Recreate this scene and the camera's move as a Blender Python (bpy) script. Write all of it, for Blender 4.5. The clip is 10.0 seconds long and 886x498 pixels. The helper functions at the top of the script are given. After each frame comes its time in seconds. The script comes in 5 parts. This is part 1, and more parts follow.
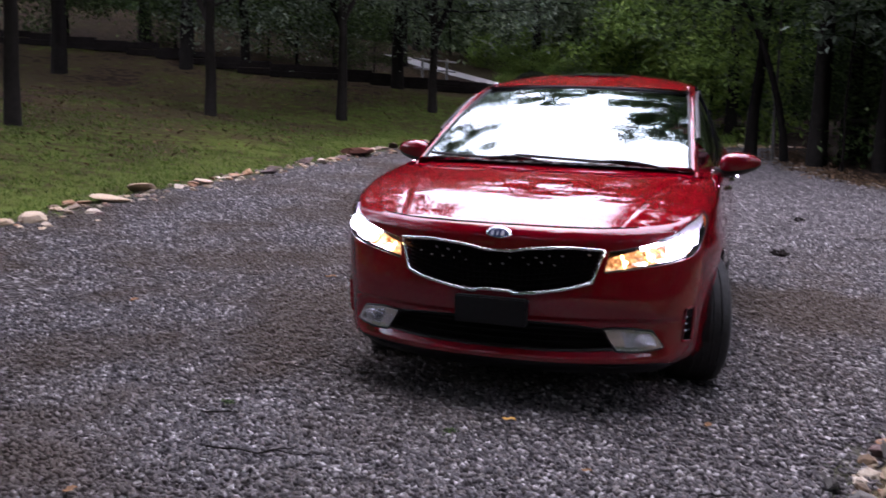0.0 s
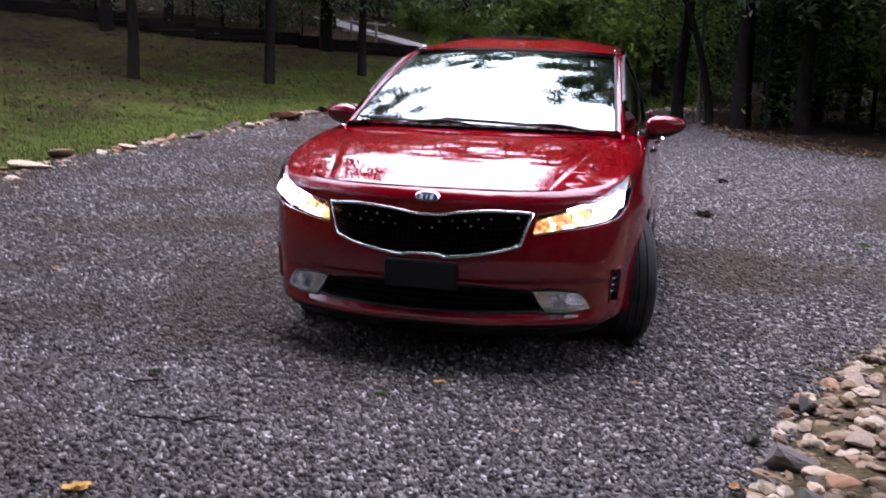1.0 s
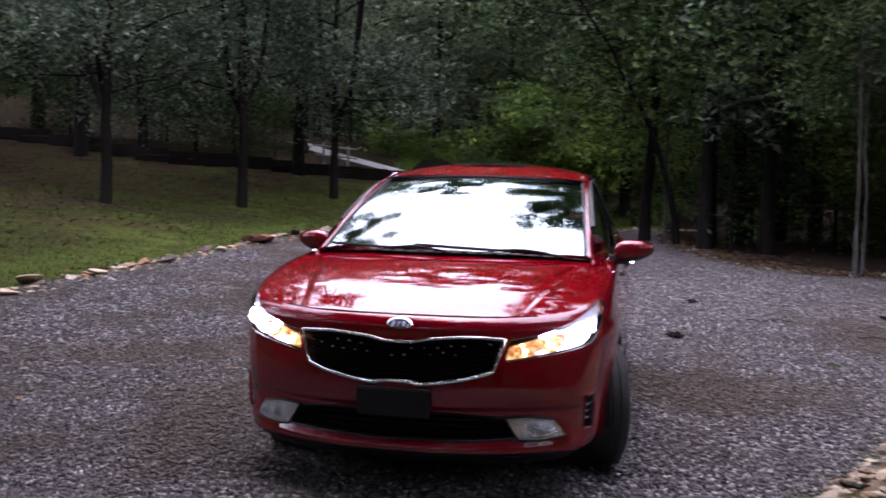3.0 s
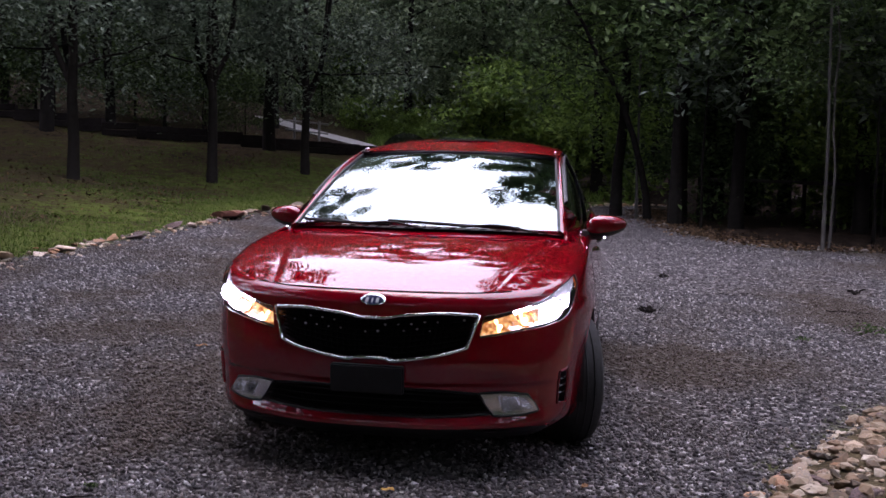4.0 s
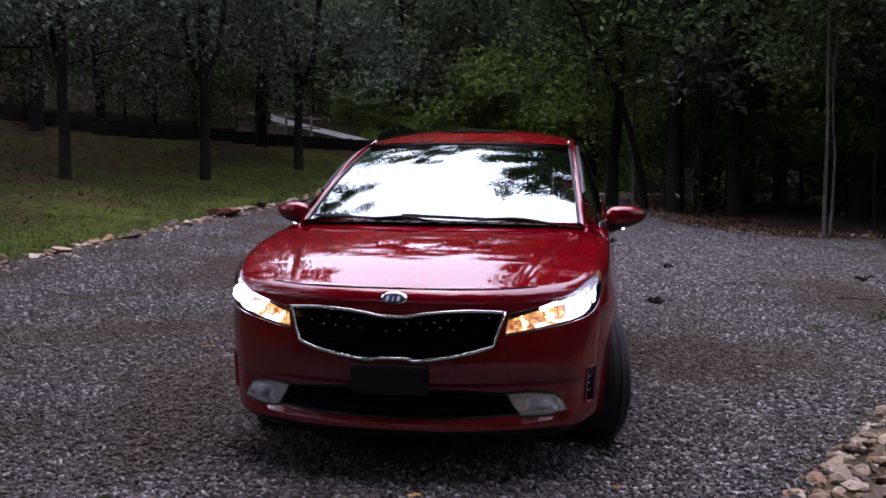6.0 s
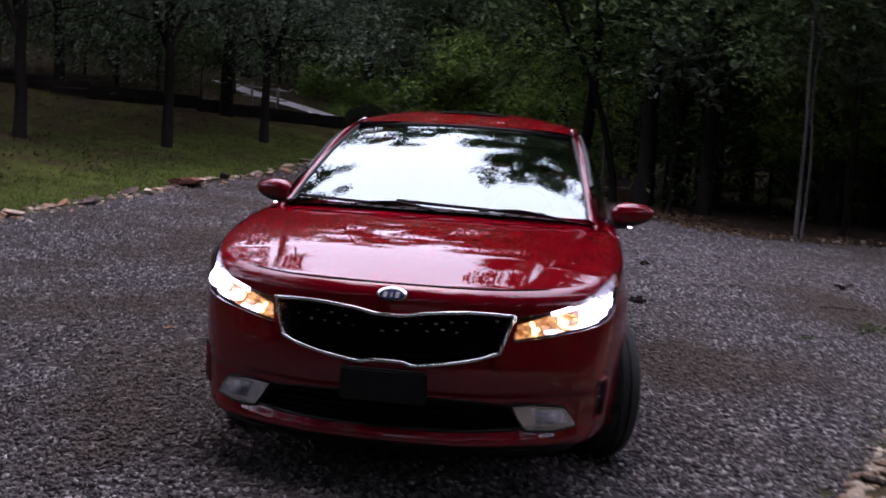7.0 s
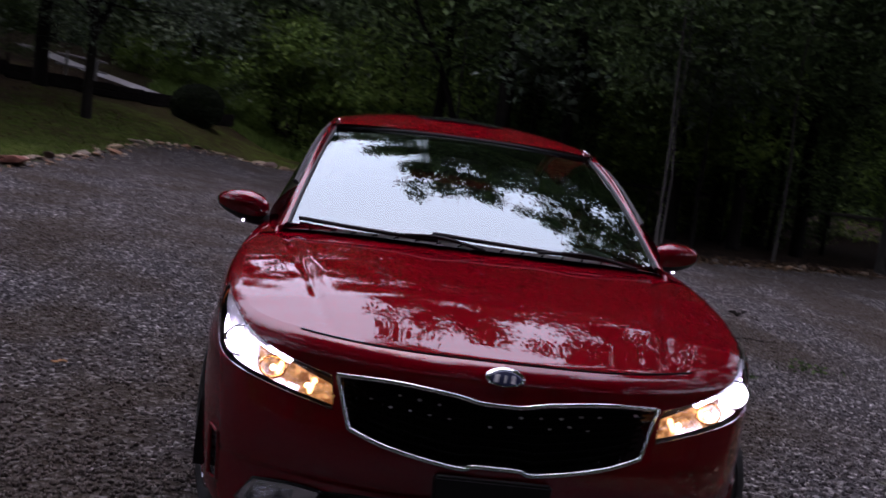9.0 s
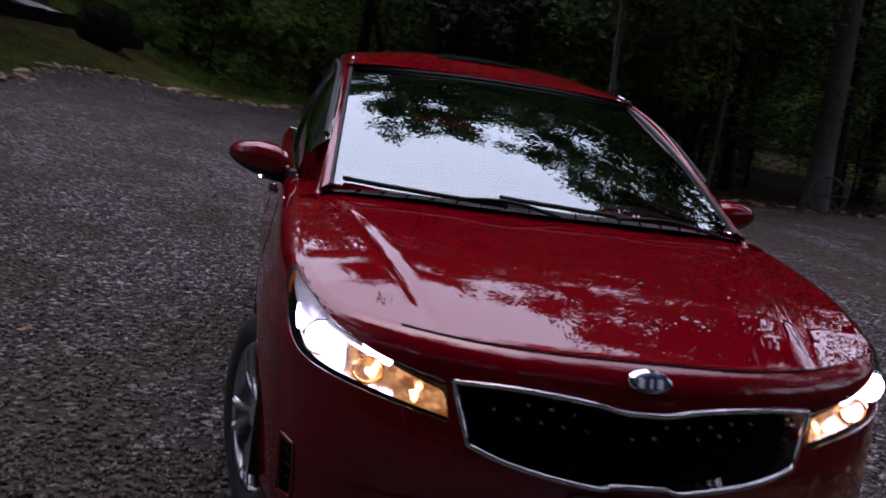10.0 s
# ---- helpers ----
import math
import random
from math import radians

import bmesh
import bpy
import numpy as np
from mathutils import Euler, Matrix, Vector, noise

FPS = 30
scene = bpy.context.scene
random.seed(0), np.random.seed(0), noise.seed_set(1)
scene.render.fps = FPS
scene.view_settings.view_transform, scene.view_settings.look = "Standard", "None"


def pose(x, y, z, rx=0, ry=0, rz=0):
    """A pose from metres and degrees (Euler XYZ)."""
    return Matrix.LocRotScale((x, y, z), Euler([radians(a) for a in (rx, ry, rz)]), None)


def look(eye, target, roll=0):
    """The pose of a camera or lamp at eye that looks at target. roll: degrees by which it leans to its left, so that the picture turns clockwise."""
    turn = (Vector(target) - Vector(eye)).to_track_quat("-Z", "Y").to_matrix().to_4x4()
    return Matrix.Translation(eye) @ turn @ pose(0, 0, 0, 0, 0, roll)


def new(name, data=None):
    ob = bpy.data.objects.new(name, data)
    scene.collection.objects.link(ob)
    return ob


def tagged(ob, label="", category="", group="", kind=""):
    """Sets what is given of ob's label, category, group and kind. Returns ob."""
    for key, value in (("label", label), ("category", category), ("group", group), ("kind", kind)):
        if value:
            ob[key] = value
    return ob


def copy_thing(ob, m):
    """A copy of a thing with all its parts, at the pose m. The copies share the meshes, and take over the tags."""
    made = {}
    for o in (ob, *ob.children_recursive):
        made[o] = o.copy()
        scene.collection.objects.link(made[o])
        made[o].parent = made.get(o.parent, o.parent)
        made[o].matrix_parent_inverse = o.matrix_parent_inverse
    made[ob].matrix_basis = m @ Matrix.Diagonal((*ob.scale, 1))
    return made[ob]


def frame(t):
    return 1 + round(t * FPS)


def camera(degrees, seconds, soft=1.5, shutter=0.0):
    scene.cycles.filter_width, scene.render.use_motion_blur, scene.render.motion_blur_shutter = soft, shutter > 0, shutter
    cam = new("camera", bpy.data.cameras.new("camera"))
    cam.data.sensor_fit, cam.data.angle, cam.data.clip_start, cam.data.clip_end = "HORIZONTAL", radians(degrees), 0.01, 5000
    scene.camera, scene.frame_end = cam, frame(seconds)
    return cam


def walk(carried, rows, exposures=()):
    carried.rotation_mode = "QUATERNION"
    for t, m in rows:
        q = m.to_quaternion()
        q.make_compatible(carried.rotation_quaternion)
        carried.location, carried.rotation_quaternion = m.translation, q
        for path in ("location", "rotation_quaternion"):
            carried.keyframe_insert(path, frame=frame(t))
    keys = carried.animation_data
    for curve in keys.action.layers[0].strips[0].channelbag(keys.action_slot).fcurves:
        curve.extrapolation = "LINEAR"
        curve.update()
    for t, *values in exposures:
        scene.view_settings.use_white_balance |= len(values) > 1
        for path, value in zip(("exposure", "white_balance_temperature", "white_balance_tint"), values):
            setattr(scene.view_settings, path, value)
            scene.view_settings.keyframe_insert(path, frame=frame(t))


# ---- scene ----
cam = camera(49.3, 10.0, soft=1.6, shutter=0.9)
PATH = [
    (0, (0.991, -3.846, 1.241), (0.396, -1.957, 0.963), 1.8),
    (0.5, (0.998, -3.841, 1.24), (0.471, -1.936, 0.936), 1.6),
    (1, (1.002, -3.838, 1.24), (0.547, -1.921, 0.893), 1.8),
    (1.5, (0.998, -3.828, 1.231), (0.559, -1.916, 0.844), 2.1),
    (2, (0.994, -3.83, 1.234), (0.529, -1.929, 0.819), 2.1),
    (2.3, (0.991, -3.81, 1.228), (0.524, -1.905, 0.835), 1.9),
    (2.5, (1.0, -3.837, 1.26), (0.532, -1.923, 0.92), 1.5),
    (2.7, (0.99, -3.815, 1.264), (0.534, -1.877, 1.079), 1.5),
    (3, (1.0, -3.839, 1.269), (0.589, -1.884, 1.17), 1.5),
    (3.2, (1.005, -3.853, 1.26), (0.622, -1.893, 1.148), 1.3),
    (4.3, (0.985, -3.816, 1.272), (0.636, -1.852, 1.122), 1.5),
    (4.5, (0.988, -3.83, 1.272), (0.638, -1.867, 1.124), 1.6),
    (5, (0.979, -3.818, 1.269), (0.625, -1.856, 1.111), 1.4),
    (5.5, (0.925, -3.777, 1.275), (0.572, -1.815, 1.11), 0.9),
    (5.7, (0.886, -3.748, 1.264), (0.542, -1.785, 1.104), 0.2),
    (6.8, (0.668, -3.421, 1.268), (0.415, -1.446, 1.079), 2.6),
    (7, (0.591, -3.328, 1.268), (0.348, -1.352, 1.071), 3.7),
    (7.2, (0.509, -3.261, 1.249), (0.267, -1.285, 1.053), 4.9),
    (7.5, (0.319, -3.123, 1.262), (0.163, -1.139, 1.064), 6.1),
    (7.8, (0.179, -2.943, 1.263), (0.22, -0.955, 1.044), 6.2),
    (8, (0.093, -2.826, 1.24), (0.161, -0.841, 1.006), 7.1),
    (8.2, (0.017, -2.725, 1.258), (0.059, -0.74, 1.014), 7.8),
    (8.5, (-0.102, -2.612, 1.263), (-0.087, -0.624, 1.045), 7.4),
    (8.8, (-0.31, -2.476, 1.282), (-0.19, -0.488, 1.106), 7.8),
    (9, (-0.426, -2.449, 1.303), (-0.257, -0.464, 1.125), 7.4),
    (9.2, (-0.527, -2.322, 1.304), (-0.299, -0.349, 1.075), 7.8),
    (9.5, (-0.708, -2.142, 1.269), (-0.428, -0.183, 0.984), 8.4),
    (9.7, (-0.79, -2.035, 1.275), (-0.475, -0.081, 0.987), 7.8),
    (10, (-0.915, -1.936, 1.317), (-0.535, 0.004, 1.016), 8.1),
]
EXPOSURE = [(0, 0.58, 6250, 31), (1.5, 0.85, 6250, 31), (2.3, 0.85, 6250, 31), (3.0, 0.55, 6250, 32), (4.3, 0.15, 6250, 34), (5.5, 0.07, 6250, 34), (7.5, -0.3, 6250, 35), (10, -0.84, 6200, 35)]
walk(cam, [(t, look(eye, target, roll)) for t, eye, target, roll in PATH], EXPOSURE)

# ---- sky and sun: overcast evening ----
world = bpy.data.worlds.new("sky")
scene.world = world
world.use_nodes = True
wn, wl = world.node_tree.nodes, world.node_tree.links
wn.clear()
sky = wn.new("ShaderNodeTexSky")
sky.sky_type, sky.sun_disc = "NISHITA", False
sky.sun_elevation, sky.sun_rotation = radians(80), radians(310)
sky.air_density, sky.dust_density = 1.0, 4.0
cloud = wn.new("ShaderNodeMix")
cloud.data_type = "RGBA"
cloud.inputs[0].default_value = 0.75
cloud.inputs["B"].default_value = (9.0, 9.8, 11.0, 1)
bg = wn.new("ShaderNodeBackground")
bg.inputs["Strength"].default_value = 0.6
wo = wn.new("ShaderNodeOutputWorld")
wl.new(sky.outputs[0], cloud.inputs["A"])
wl.new(cloud.outputs["Result"], bg.inputs["Color"])
wl.new(bg.outputs[0], wo.inputs["Surface"])

sun = new("sun", bpy.data.lights.new("sun", "SUN"))
sun.data.energy, sun.data.angle, sun.data.color = 0.5, radians(30), (1.0, 0.97, 0.92)
sun.matrix_world = look((-2, 1.6, 15), (0, 0, 0))

# ---- materials ----
def material(name):
    m = bpy.data.materials.new(name)
    m.use_nodes = True
    nt = m.node_tree
    return m, nt.nodes, nt.links, nt.nodes["Principled BSDF"]


def node(n, kind, **values):
    made = n.new(kind)
    for k, v in values.items():
        made.inputs[k.replace("_", " ")].default_value = v
    return made


def ramp(n, stops):
    r = n.new("ShaderNodeValToRGB")
    while len(r.color_ramp.elements) < len(stops):
        r.color_ramp.elements.new(0.5)
    for e, (p, c) in zip(r.color_ramp.elements, stops):
        e.position, e.color = p, (*c, 1)
    return r


def plain(name, color, rough=0.5, metal=0.0, vary=0.15, scale=30.0, bump=0.0, spec=0.5, coat=0.0):
    """A surface with fine grain and broad stains."""
    m, n, l, b = material(name)
    tc = n.new("ShaderNodeTexCoord")
    fine = node(n, "ShaderNodeTexNoise", Scale=scale, Detail=5.0)
    broad = node(n, "ShaderNodeTexNoise", Scale=scale * 0.12, Detail=3.0)
    l.new(tc.outputs["Object"], fine.inputs["Vector"])
    l.new(tc.outputs["Object"], broad.inputs["Vector"])
    both = n.new("ShaderNodeMath")
    both.operation = "ADD"
    l.new(fine.outputs["Fac"], both.inputs[0])
    l.new(broad.outputs["Fac"], both.inputs[1])
    lo = tuple(c * (1 - vary) for c in color)
    hi = tuple(min(1, c * (1 + vary)) for c in color)
    half = n.new("ShaderNodeMath")
    half.operation = "MULTIPLY"
    half.inputs[1].default_value = 0.5
    l.new(both.outputs[0], half.inputs[0])
    r = ramp(n, [(0.32, lo), (0.68, hi)])
    l.new(half.outputs[0], r.inputs[0])
    l.new(r.outputs[0], b.inputs["Base Color"])
    b.inputs["Roughness"].default_value, b.inputs["Metallic"].default_value = rough, metal
    b.inputs["Specular IOR Level"].default_value = spec
    b.inputs["Coat Weight"].default_value, b.inputs["Coat Roughness"].default_value = coat, 0.03
    if bump:
        bp = node(n, "ShaderNodeBump", Strength=bump, Distance=0.02)
        l.new(fine.outputs["Fac"], bp.inputs["Height"])
        l.new(bp.outputs[0], b.inputs["Normal"])
    return m


def glow(name, color, strength):
    m, n, l, b = material(name)
    b.inputs["Base Color"].default_value = (*color, 1)
    b.inputs["Emission Color"].default_value = (*color, 1)
    b.inputs["Emission Strength"].default_value = strength
    return m


def facets(name, dark, bright, strength, scale):
    """A lit faceted reflector bowl: each facet throws its own share of the lamp's light."""
    m, n, l, b = material(name)
    tc = n.new("ShaderNodeTexCoord")
    vo = node(n, "ShaderNodeTexVoronoi", Scale=scale)
    vo.feature = "SMOOTH_F1"
    vo.inputs["Smoothness"].default_value = 0.8
    l.new(tc.outputs["Object"], vo.inputs["Vector"])
    sep = n.new("ShaderNodeSeparateColor")
    l.new(vo.outputs["Color"], sep.inputs[0])
    r = ramp(n, [(0.15, dark), (0.6, tuple((p + q) * 0.4 for p, q in zip(dark, bright))), (0.95, bright)])
    l.new(sep.outputs[0], r.inputs[0])
    l.new(r.outputs[0], b.inputs["Emission Color"])
    b.inputs["Emission Strength"].default_value = strength
    b.inputs["Base Color"].default_value = (0.4, 0.38, 0.36, 1)
    b.inputs["Metallic"].default_value, b.inputs["Roughness"].default_value = 0.9, 0.15
    return m


def pane(name, tint, ior=1.5, rough=0.0, gloss=(1, 1, 1)):
    """Clear sheet glass: a gloss by Fresnel over a tinted see-through."""
    m, n, l, b = material(name)
    out = n["Material Output"]
    fr = node(n, "ShaderNodeFresnel", IOR=ior)
    gl = node(n, "ShaderNodeBsdfGlossy", Roughness=rough, Color=(*gloss, 1))
    tr = n.new("ShaderNodeBsdfTransparent")
    tr.inputs[0].default_value = (*tint, 1)
    mx = n.new("ShaderNodeMixShader")
    l.new(fr.outputs[0], mx.inputs[0])
    l.new(tr.outputs[0], mx.inputs[1])
    l.new(gl.outputs[0], mx.inputs[2])
    l.new(mx.outputs[0], out.inputs[0])
    return m


def varied(name, stops, rough=0.8, scale=8.0, island=True, bump=0.3, spec=0.3, translucent=0.0, dirt_shade_tone=None):
    """Pieces of many tones: a tone for each loose piece, with grain on it."""
    m, n, l, b = material(name)
    g = n.new("ShaderNodeNewGeometry") if island else n.new("ShaderNodeObjectInfo")
    tc = n.new("ShaderNodeTexCoord")
    nz = node(n, "ShaderNodeTexNoise", Scale=scale, Detail=6.0)
    l.new(tc.outputs["Object"], nz.inputs["Vector"])
    mixed = n.new("ShaderNodeMath")
    mixed.operation = "MULTIPLY_ADD"
    mixed.inputs[1].default_value = 0.45
    l.new(nz.outputs["Fac"], mixed.inputs[0])
    half = n.new("ShaderNodeMath")
    half.operation = "MULTIPLY_ADD"
    half.inputs[1].default_value, half.inputs[2].default_value = 0.75, -0.1
    l.new(g.outputs["Random Per Island" if island else "Random"], half.inputs[0])
    l.new(half.outputs[0], mixed.inputs[2])
    r = ramp(n, stops)
    l.new(mixed.outputs[0], r.inputs[0])
    colour = r.outputs[0]
    if dirt_shade_tone:
        much = n.new("ShaderNodeAttribute")
        much.attribute_name = "dirt_shade"
        mx = n.new("ShaderNodeMix")
        mx.data_type = "RGBA"
        mx.inputs["B"].default_value = (*dirt_shade_tone, 1)
        l.new(much.outputs["Fac"], mx.inputs[0])
        l.new(colour, mx.inputs["A"])
        colour = mx.outputs["Result"]
    l.new(colour, b.inputs["Base Color"])
    b.inputs["Roughness"].default_value, b.inputs["Specular IOR Level"].default_value = rough, spec
    if bump:
        bp = node(n, "ShaderNodeBump", Strength=bump, Distance=0.01)
        l.new(nz.outputs["Fac"], bp.inputs["Height"])
        l.new(bp.outputs[0], b.inputs["Normal"])
    if translucent:
        tr = n.new("ShaderNodeBsdfTranslucent")
        l.new(r.outputs[0], tr.inputs[0])
        mx = n.new("ShaderNodeMixShader")
        mx.inputs[0].default_value = translucent
        l.new(b.outputs[0], mx.inputs[1])
        l.new(tr.outputs[0], mx.inputs[2])
        l.new(mx.outputs[0], n["Material Output"].inputs[0])
    return m


def paint_material():
    m, n, l, b = material("red_car_paint")
    tc = n.new("ShaderNodeTexCoord")
    flake = node(n, "ShaderNodeTexNoise", Scale=900.0, Detail=1.0)
    dust = node(n, "ShaderNodeTexNoise", Scale=3.0, Detail=5.0)
    l.new(tc.outputs["Object"], flake.inputs["Vector"])
    l.new(tc.outputs["Object"], dust.inputs["Vector"])
    r = ramp(n, [(0.3, (0.108, 0.0006, 0.004)), (0.7, (0.182, 0.001, 0.007))])
    l.new(flake.outputs["Fac"], r.inputs[0])
    l.new(r.outputs[0], b.inputs["Base Color"])
    b.inputs["Roughness"].default_value, b.inputs["Metallic"].default_value = 0.45, 0.2
    b.inputs["Specular IOR Level"].default_value, b.inputs["Specular Tint"].default_value = 0.0, (1, 0.02, 0.04, 1)
    b.inputs["Coat Weight"].default_value, b.inputs["Coat IOR"].default_value = 1.0, 1.60
    cr = ramp(n, [(0.35, (0.003, 0.003, 0.003)), (0.75, (0.014, 0.014, 0.014))])
    l.new(dust.outputs["Fac"], cr.inputs[0])
    l.new(cr.outputs[0], b.inputs["Coat Roughness"])
    return m


def ground_material():
    """Gravel, lawn and woodland litter, parted by the stored distance from the drive's edge."""
    m, n, l, b = material("ground")
    tc = n.new("ShaderNodeTexCoord")
    at = n.new("ShaderNodeAttribute")
    at.attribute_name = "zone"
    big = node(n, "ShaderNodeTexNoise", Scale=0.5, Detail=6.0)
    mid = node(n, "ShaderNodeTexNoise", Scale=5.0, Detail=8.0)
    vor = node(n, "ShaderNodeTexVoronoi", Scale=38.0)
    vfar = node(n, "ShaderNodeTexVoronoi", Scale=29.0)
    for t in (big, mid, vor, vfar):
        l.new(tc.outputs["Object"], t.inputs["Vector"])
    stone = ramp(n, [(0.0, (0.012, 0.011, 0.0115)), (0.4, (0.042, 0.038, 0.039)), (0.8, (0.088, 0.082, 0.082)), (1.0, (0.3, 0.285, 0.275))])
    sep = n.new("ShaderNodeSeparateColor")
    l.new(vor.outputs["Color"], sep.inputs[0])
    l.new(sep.outputs[0], stone.inputs[0])
    zs = n.new("ShaderNodeSeparateXYZ")
    l.new(at.outputs["Vector"], zs.inputs[0])
    gm = n.new("ShaderNodeMix")
    gm.data_type, gm.blend_type = "RGBA", "MIX"
    gm.inputs["B"].default_value = (0.042, 0.032, 0.021, 1)
    dm = n.new("ShaderNodeMath")
    dm.operation = "MULTIPLY"
    dm.inputs[1].default_value = 0.8
    l.new(zs.outputs[2], dm.inputs[0])
    l.new(dm.outputs[0], gm.inputs[0])
    l.new(stone.outputs[0], gm.inputs["A"])
    grass = ramp(n, [(0.38, (0.016, 0.010, 0.007)), (0.45, (0.044, 0.030, 0.017)), (0.52, (0.034, 0.031, 0.011)), (0.60, (0.054, 0.066, 0.014)), (0.78, (0.072, 0.104, 0.019))])
    gadd = n.new("ShaderNodeMath")
    gadd.operation = "MULTIPLY_ADD"
    gadd.inputs[1].default_value = 0.55
    l.new(mid.outputs["Fac"], gadd.inputs[0])
    gb = n.new("ShaderNodeMath")
    gb.operation = "MULTIPLY"
    gb.inputs[1].default_value = 0.5
    l.new(big.outputs["Fac"], gb.inputs[0])
    l.new(gb.outputs[0], gadd.inputs[2])
    away = n.new("ShaderNodeMapRange")
    away.inputs["From Min"].default_value, away.inputs["From Max"].default_value = 0.8, 5.0
    away.inputs["To Min"].default_value, away.inputs["To Max"].default_value = 0.06, -0.05
    l.new(zs.outputs[0], away.inputs["Value"])
    gsum = n.new("ShaderNodeMath")
    gsum.operation = "ADD"
    l.new(gadd.outputs[0], gsum.inputs[0])
    l.new(away.outputs[0], gsum.inputs[1])
    l.new(gsum.outputs[0], grass.inputs[0])
    litter = ramp(n, [(0.3, (0.008, 0.006, 0.004)), (0.55, (0.02, 0.013, 0.009)), (0.8, (0.05, 0.034, 0.022))])
    l.new(mid.outputs["Fac"], litter.inputs[0])
    wob = n.new("ShaderNodeMath")
    wob.operation = "MULTIPLY_ADD"
    wob.inputs[1].default_value = 0.5
    l.new(mid.outputs["Fac"], wob.inputs[0])
    l.new(zs.outputs[0], wob.inputs[2])
    f1 = ramp(n, [(0.48, (0, 0, 0)), (0.53, (1, 1, 1))])
    sc1 = n.new("ShaderNodeMath")
    sc1.operation = "MULTIPLY_ADD"
    sc1.inputs[1].default_value, sc1.inputs[2].default_value = 0.2, 0.45
    l.new(wob.outputs[0], sc1.inputs[0])
    l.new(sc1.outputs[0], f1.inputs[0])
    m1 = n.new("ShaderNodeMix")
    m1.data_type = "RGBA"
    l.new(zs.outputs[1], m1.inputs[0])
    l.new(grass.outputs[0], m1.inputs["A"])
    l.new(litter.outputs[0], m1.inputs["B"])
    m2 = n.new("ShaderNodeMix")
    m2.data_type = "RGBA"
    l.new(f1.outputs[0], m2.inputs[0])
    l.new(gm.outputs["Result"], m2.inputs["A"])
    l.new(m1.outputs["Result"], m2.inputs["B"])
    l.new(m2.outputs["Result"], b.inputs["Base Color"])
    b.inputs["Roughness"].default_value, b.inputs["Specular IOR Level"].default_value = 0.9, 0.04
    hs = n.new("ShaderNodeMath")
    hs.operation = "ADD"
    l.new(vor.outputs["Distance"], hs.inputs[0])
    l.new(vfar.outputs["Distance"], hs.inputs[1])
    bp = node(n, "ShaderNodeBump", Strength=0.8, Distance=0.03)
    l.new(hs.outputs[0], bp.inputs["Height"])
    l.new(bp.outputs[0], b.inputs["Normal"])
    return m


PAINT = paint_material()
GROUND = ground_material()
CHROME = plain("chrome", (0.75, 0.76, 0.78), 0.08, 1.0, 0.04)
SILVER = plain("silver_trim", (0.55, 0.56, 0.58), 0.25, 0.9, 0.06)
BLACK = plain("black_plastic", (0.006, 0.006, 0.0065), 0.55, 0.0, 0.3, 60, 0.0, 0.25)
GLOSSBLACK = plain("gloss_black", (0.008, 0.008, 0.009), 0.12, 0.0, 0.2, 40)
BADGEBLUE = plain("badge_enamel", (0.035, 0.04, 0.09), 0.2, 0.0, 0.1, 40)
COWLGREY = plain("dusty_grey_plastic", (0.22, 0.22, 0.225), 0.5, 0.0, 0.3, 40, 0.0, 0.4)
RUBBER = plain("tyre_rubber", (0.008, 0.008, 0.008), 0.75, 0.0, 0.3, 40, 0.2)
VOID = plain("black_mesh", (0.002, 0.002, 0.002), 0.8, 0.0, 0.2, 60, 0.0, 0.1)
STUD = plain("bright_stud", (0.6, 0.6, 0.62), 0.35, 0.3, 0.1)
CABIN = plain("dark_cloth", (0.03, 0.03, 0.032), 0.8, 0.0, 0.3, 60)
GLASS = pane("windscreen_glass", (0.45, 0.5, 0.48), 2.45, 0.0, (0.86, 1.0, 0.97))
DARKGLASS = pane("tinted_glass", (0.12, 0.13, 0.13), 1.45)
LENS = pane("lamp_lens", (0.92, 0.94, 0.96), 1.35)
LAMPWHITE = glow("xenon_white", (0.93, 0.88, 1.0), 40.0)
LAMPDRL = glow("daytime_strip", (0.80, 0.74, 1.0), 25.0)
LAMPAMBER = glow("amber_bulb", (1.0, 0.55, 0.18), 30.0)
LAMPBOWL = facets("lit_bowl", (0.55, 0.5, 0.6), (1.0, 0.95, 1.0), 6.0, 30.0)
AMBERBOWL = facets("lit_amber_bowl", (0.22, 0.07, 0.014), (1.0, 0.50, 0.16), 1.7, 60.0)
AMBERREF = plain("amber_reflector", (0.75, 0.42, 0.16), 0.2, 0.8, 0.3, 50)
LAMPCHROME = plain("lamp_chrome", (0.62, 0.62, 0.64), 0.4, 0.3, 0.35, 60)
FOGGLASS = plain("lamp_facets", (0.42, 0.42, 0.44), 0.18, 0.8, 0.9, 110, 1.0)
AMBERLENS = plain("amber_lens", (0.8, 0.16, 0.03), 0.15, 0.0, 0.2, 80)
# Far below bark's own tone: the woods' shade is put into this colour
SHADEBARK = varied("shaded_bark", [(0.1, (0.0025, 0.002, 0.002)), (0.5, (0.006, 0.0052, 0.0045)), (0.9, (0.017, 0.0145, 0.012))], 0.95, 9.0, True, 0.8, 0.05)
PALEBARK = varied("pale_bark", [(0.1, (0.022, 0.020, 0.018)), (0.5, (0.046, 0.043, 0.038)), (0.9, (0.085, 0.08, 0.072))], 0.95, 9.0, True, 0.5, 0.05)
LEAF = varied("leaf_green", [(0.05, (0.009, 0.017, 0.006)), (0.5, (0.032, 0.056, 0.017)), (0.95, (0.105, 0.15, 0.056))], 0.65, 3.0, True, 0.0, 0.08, 0.35)
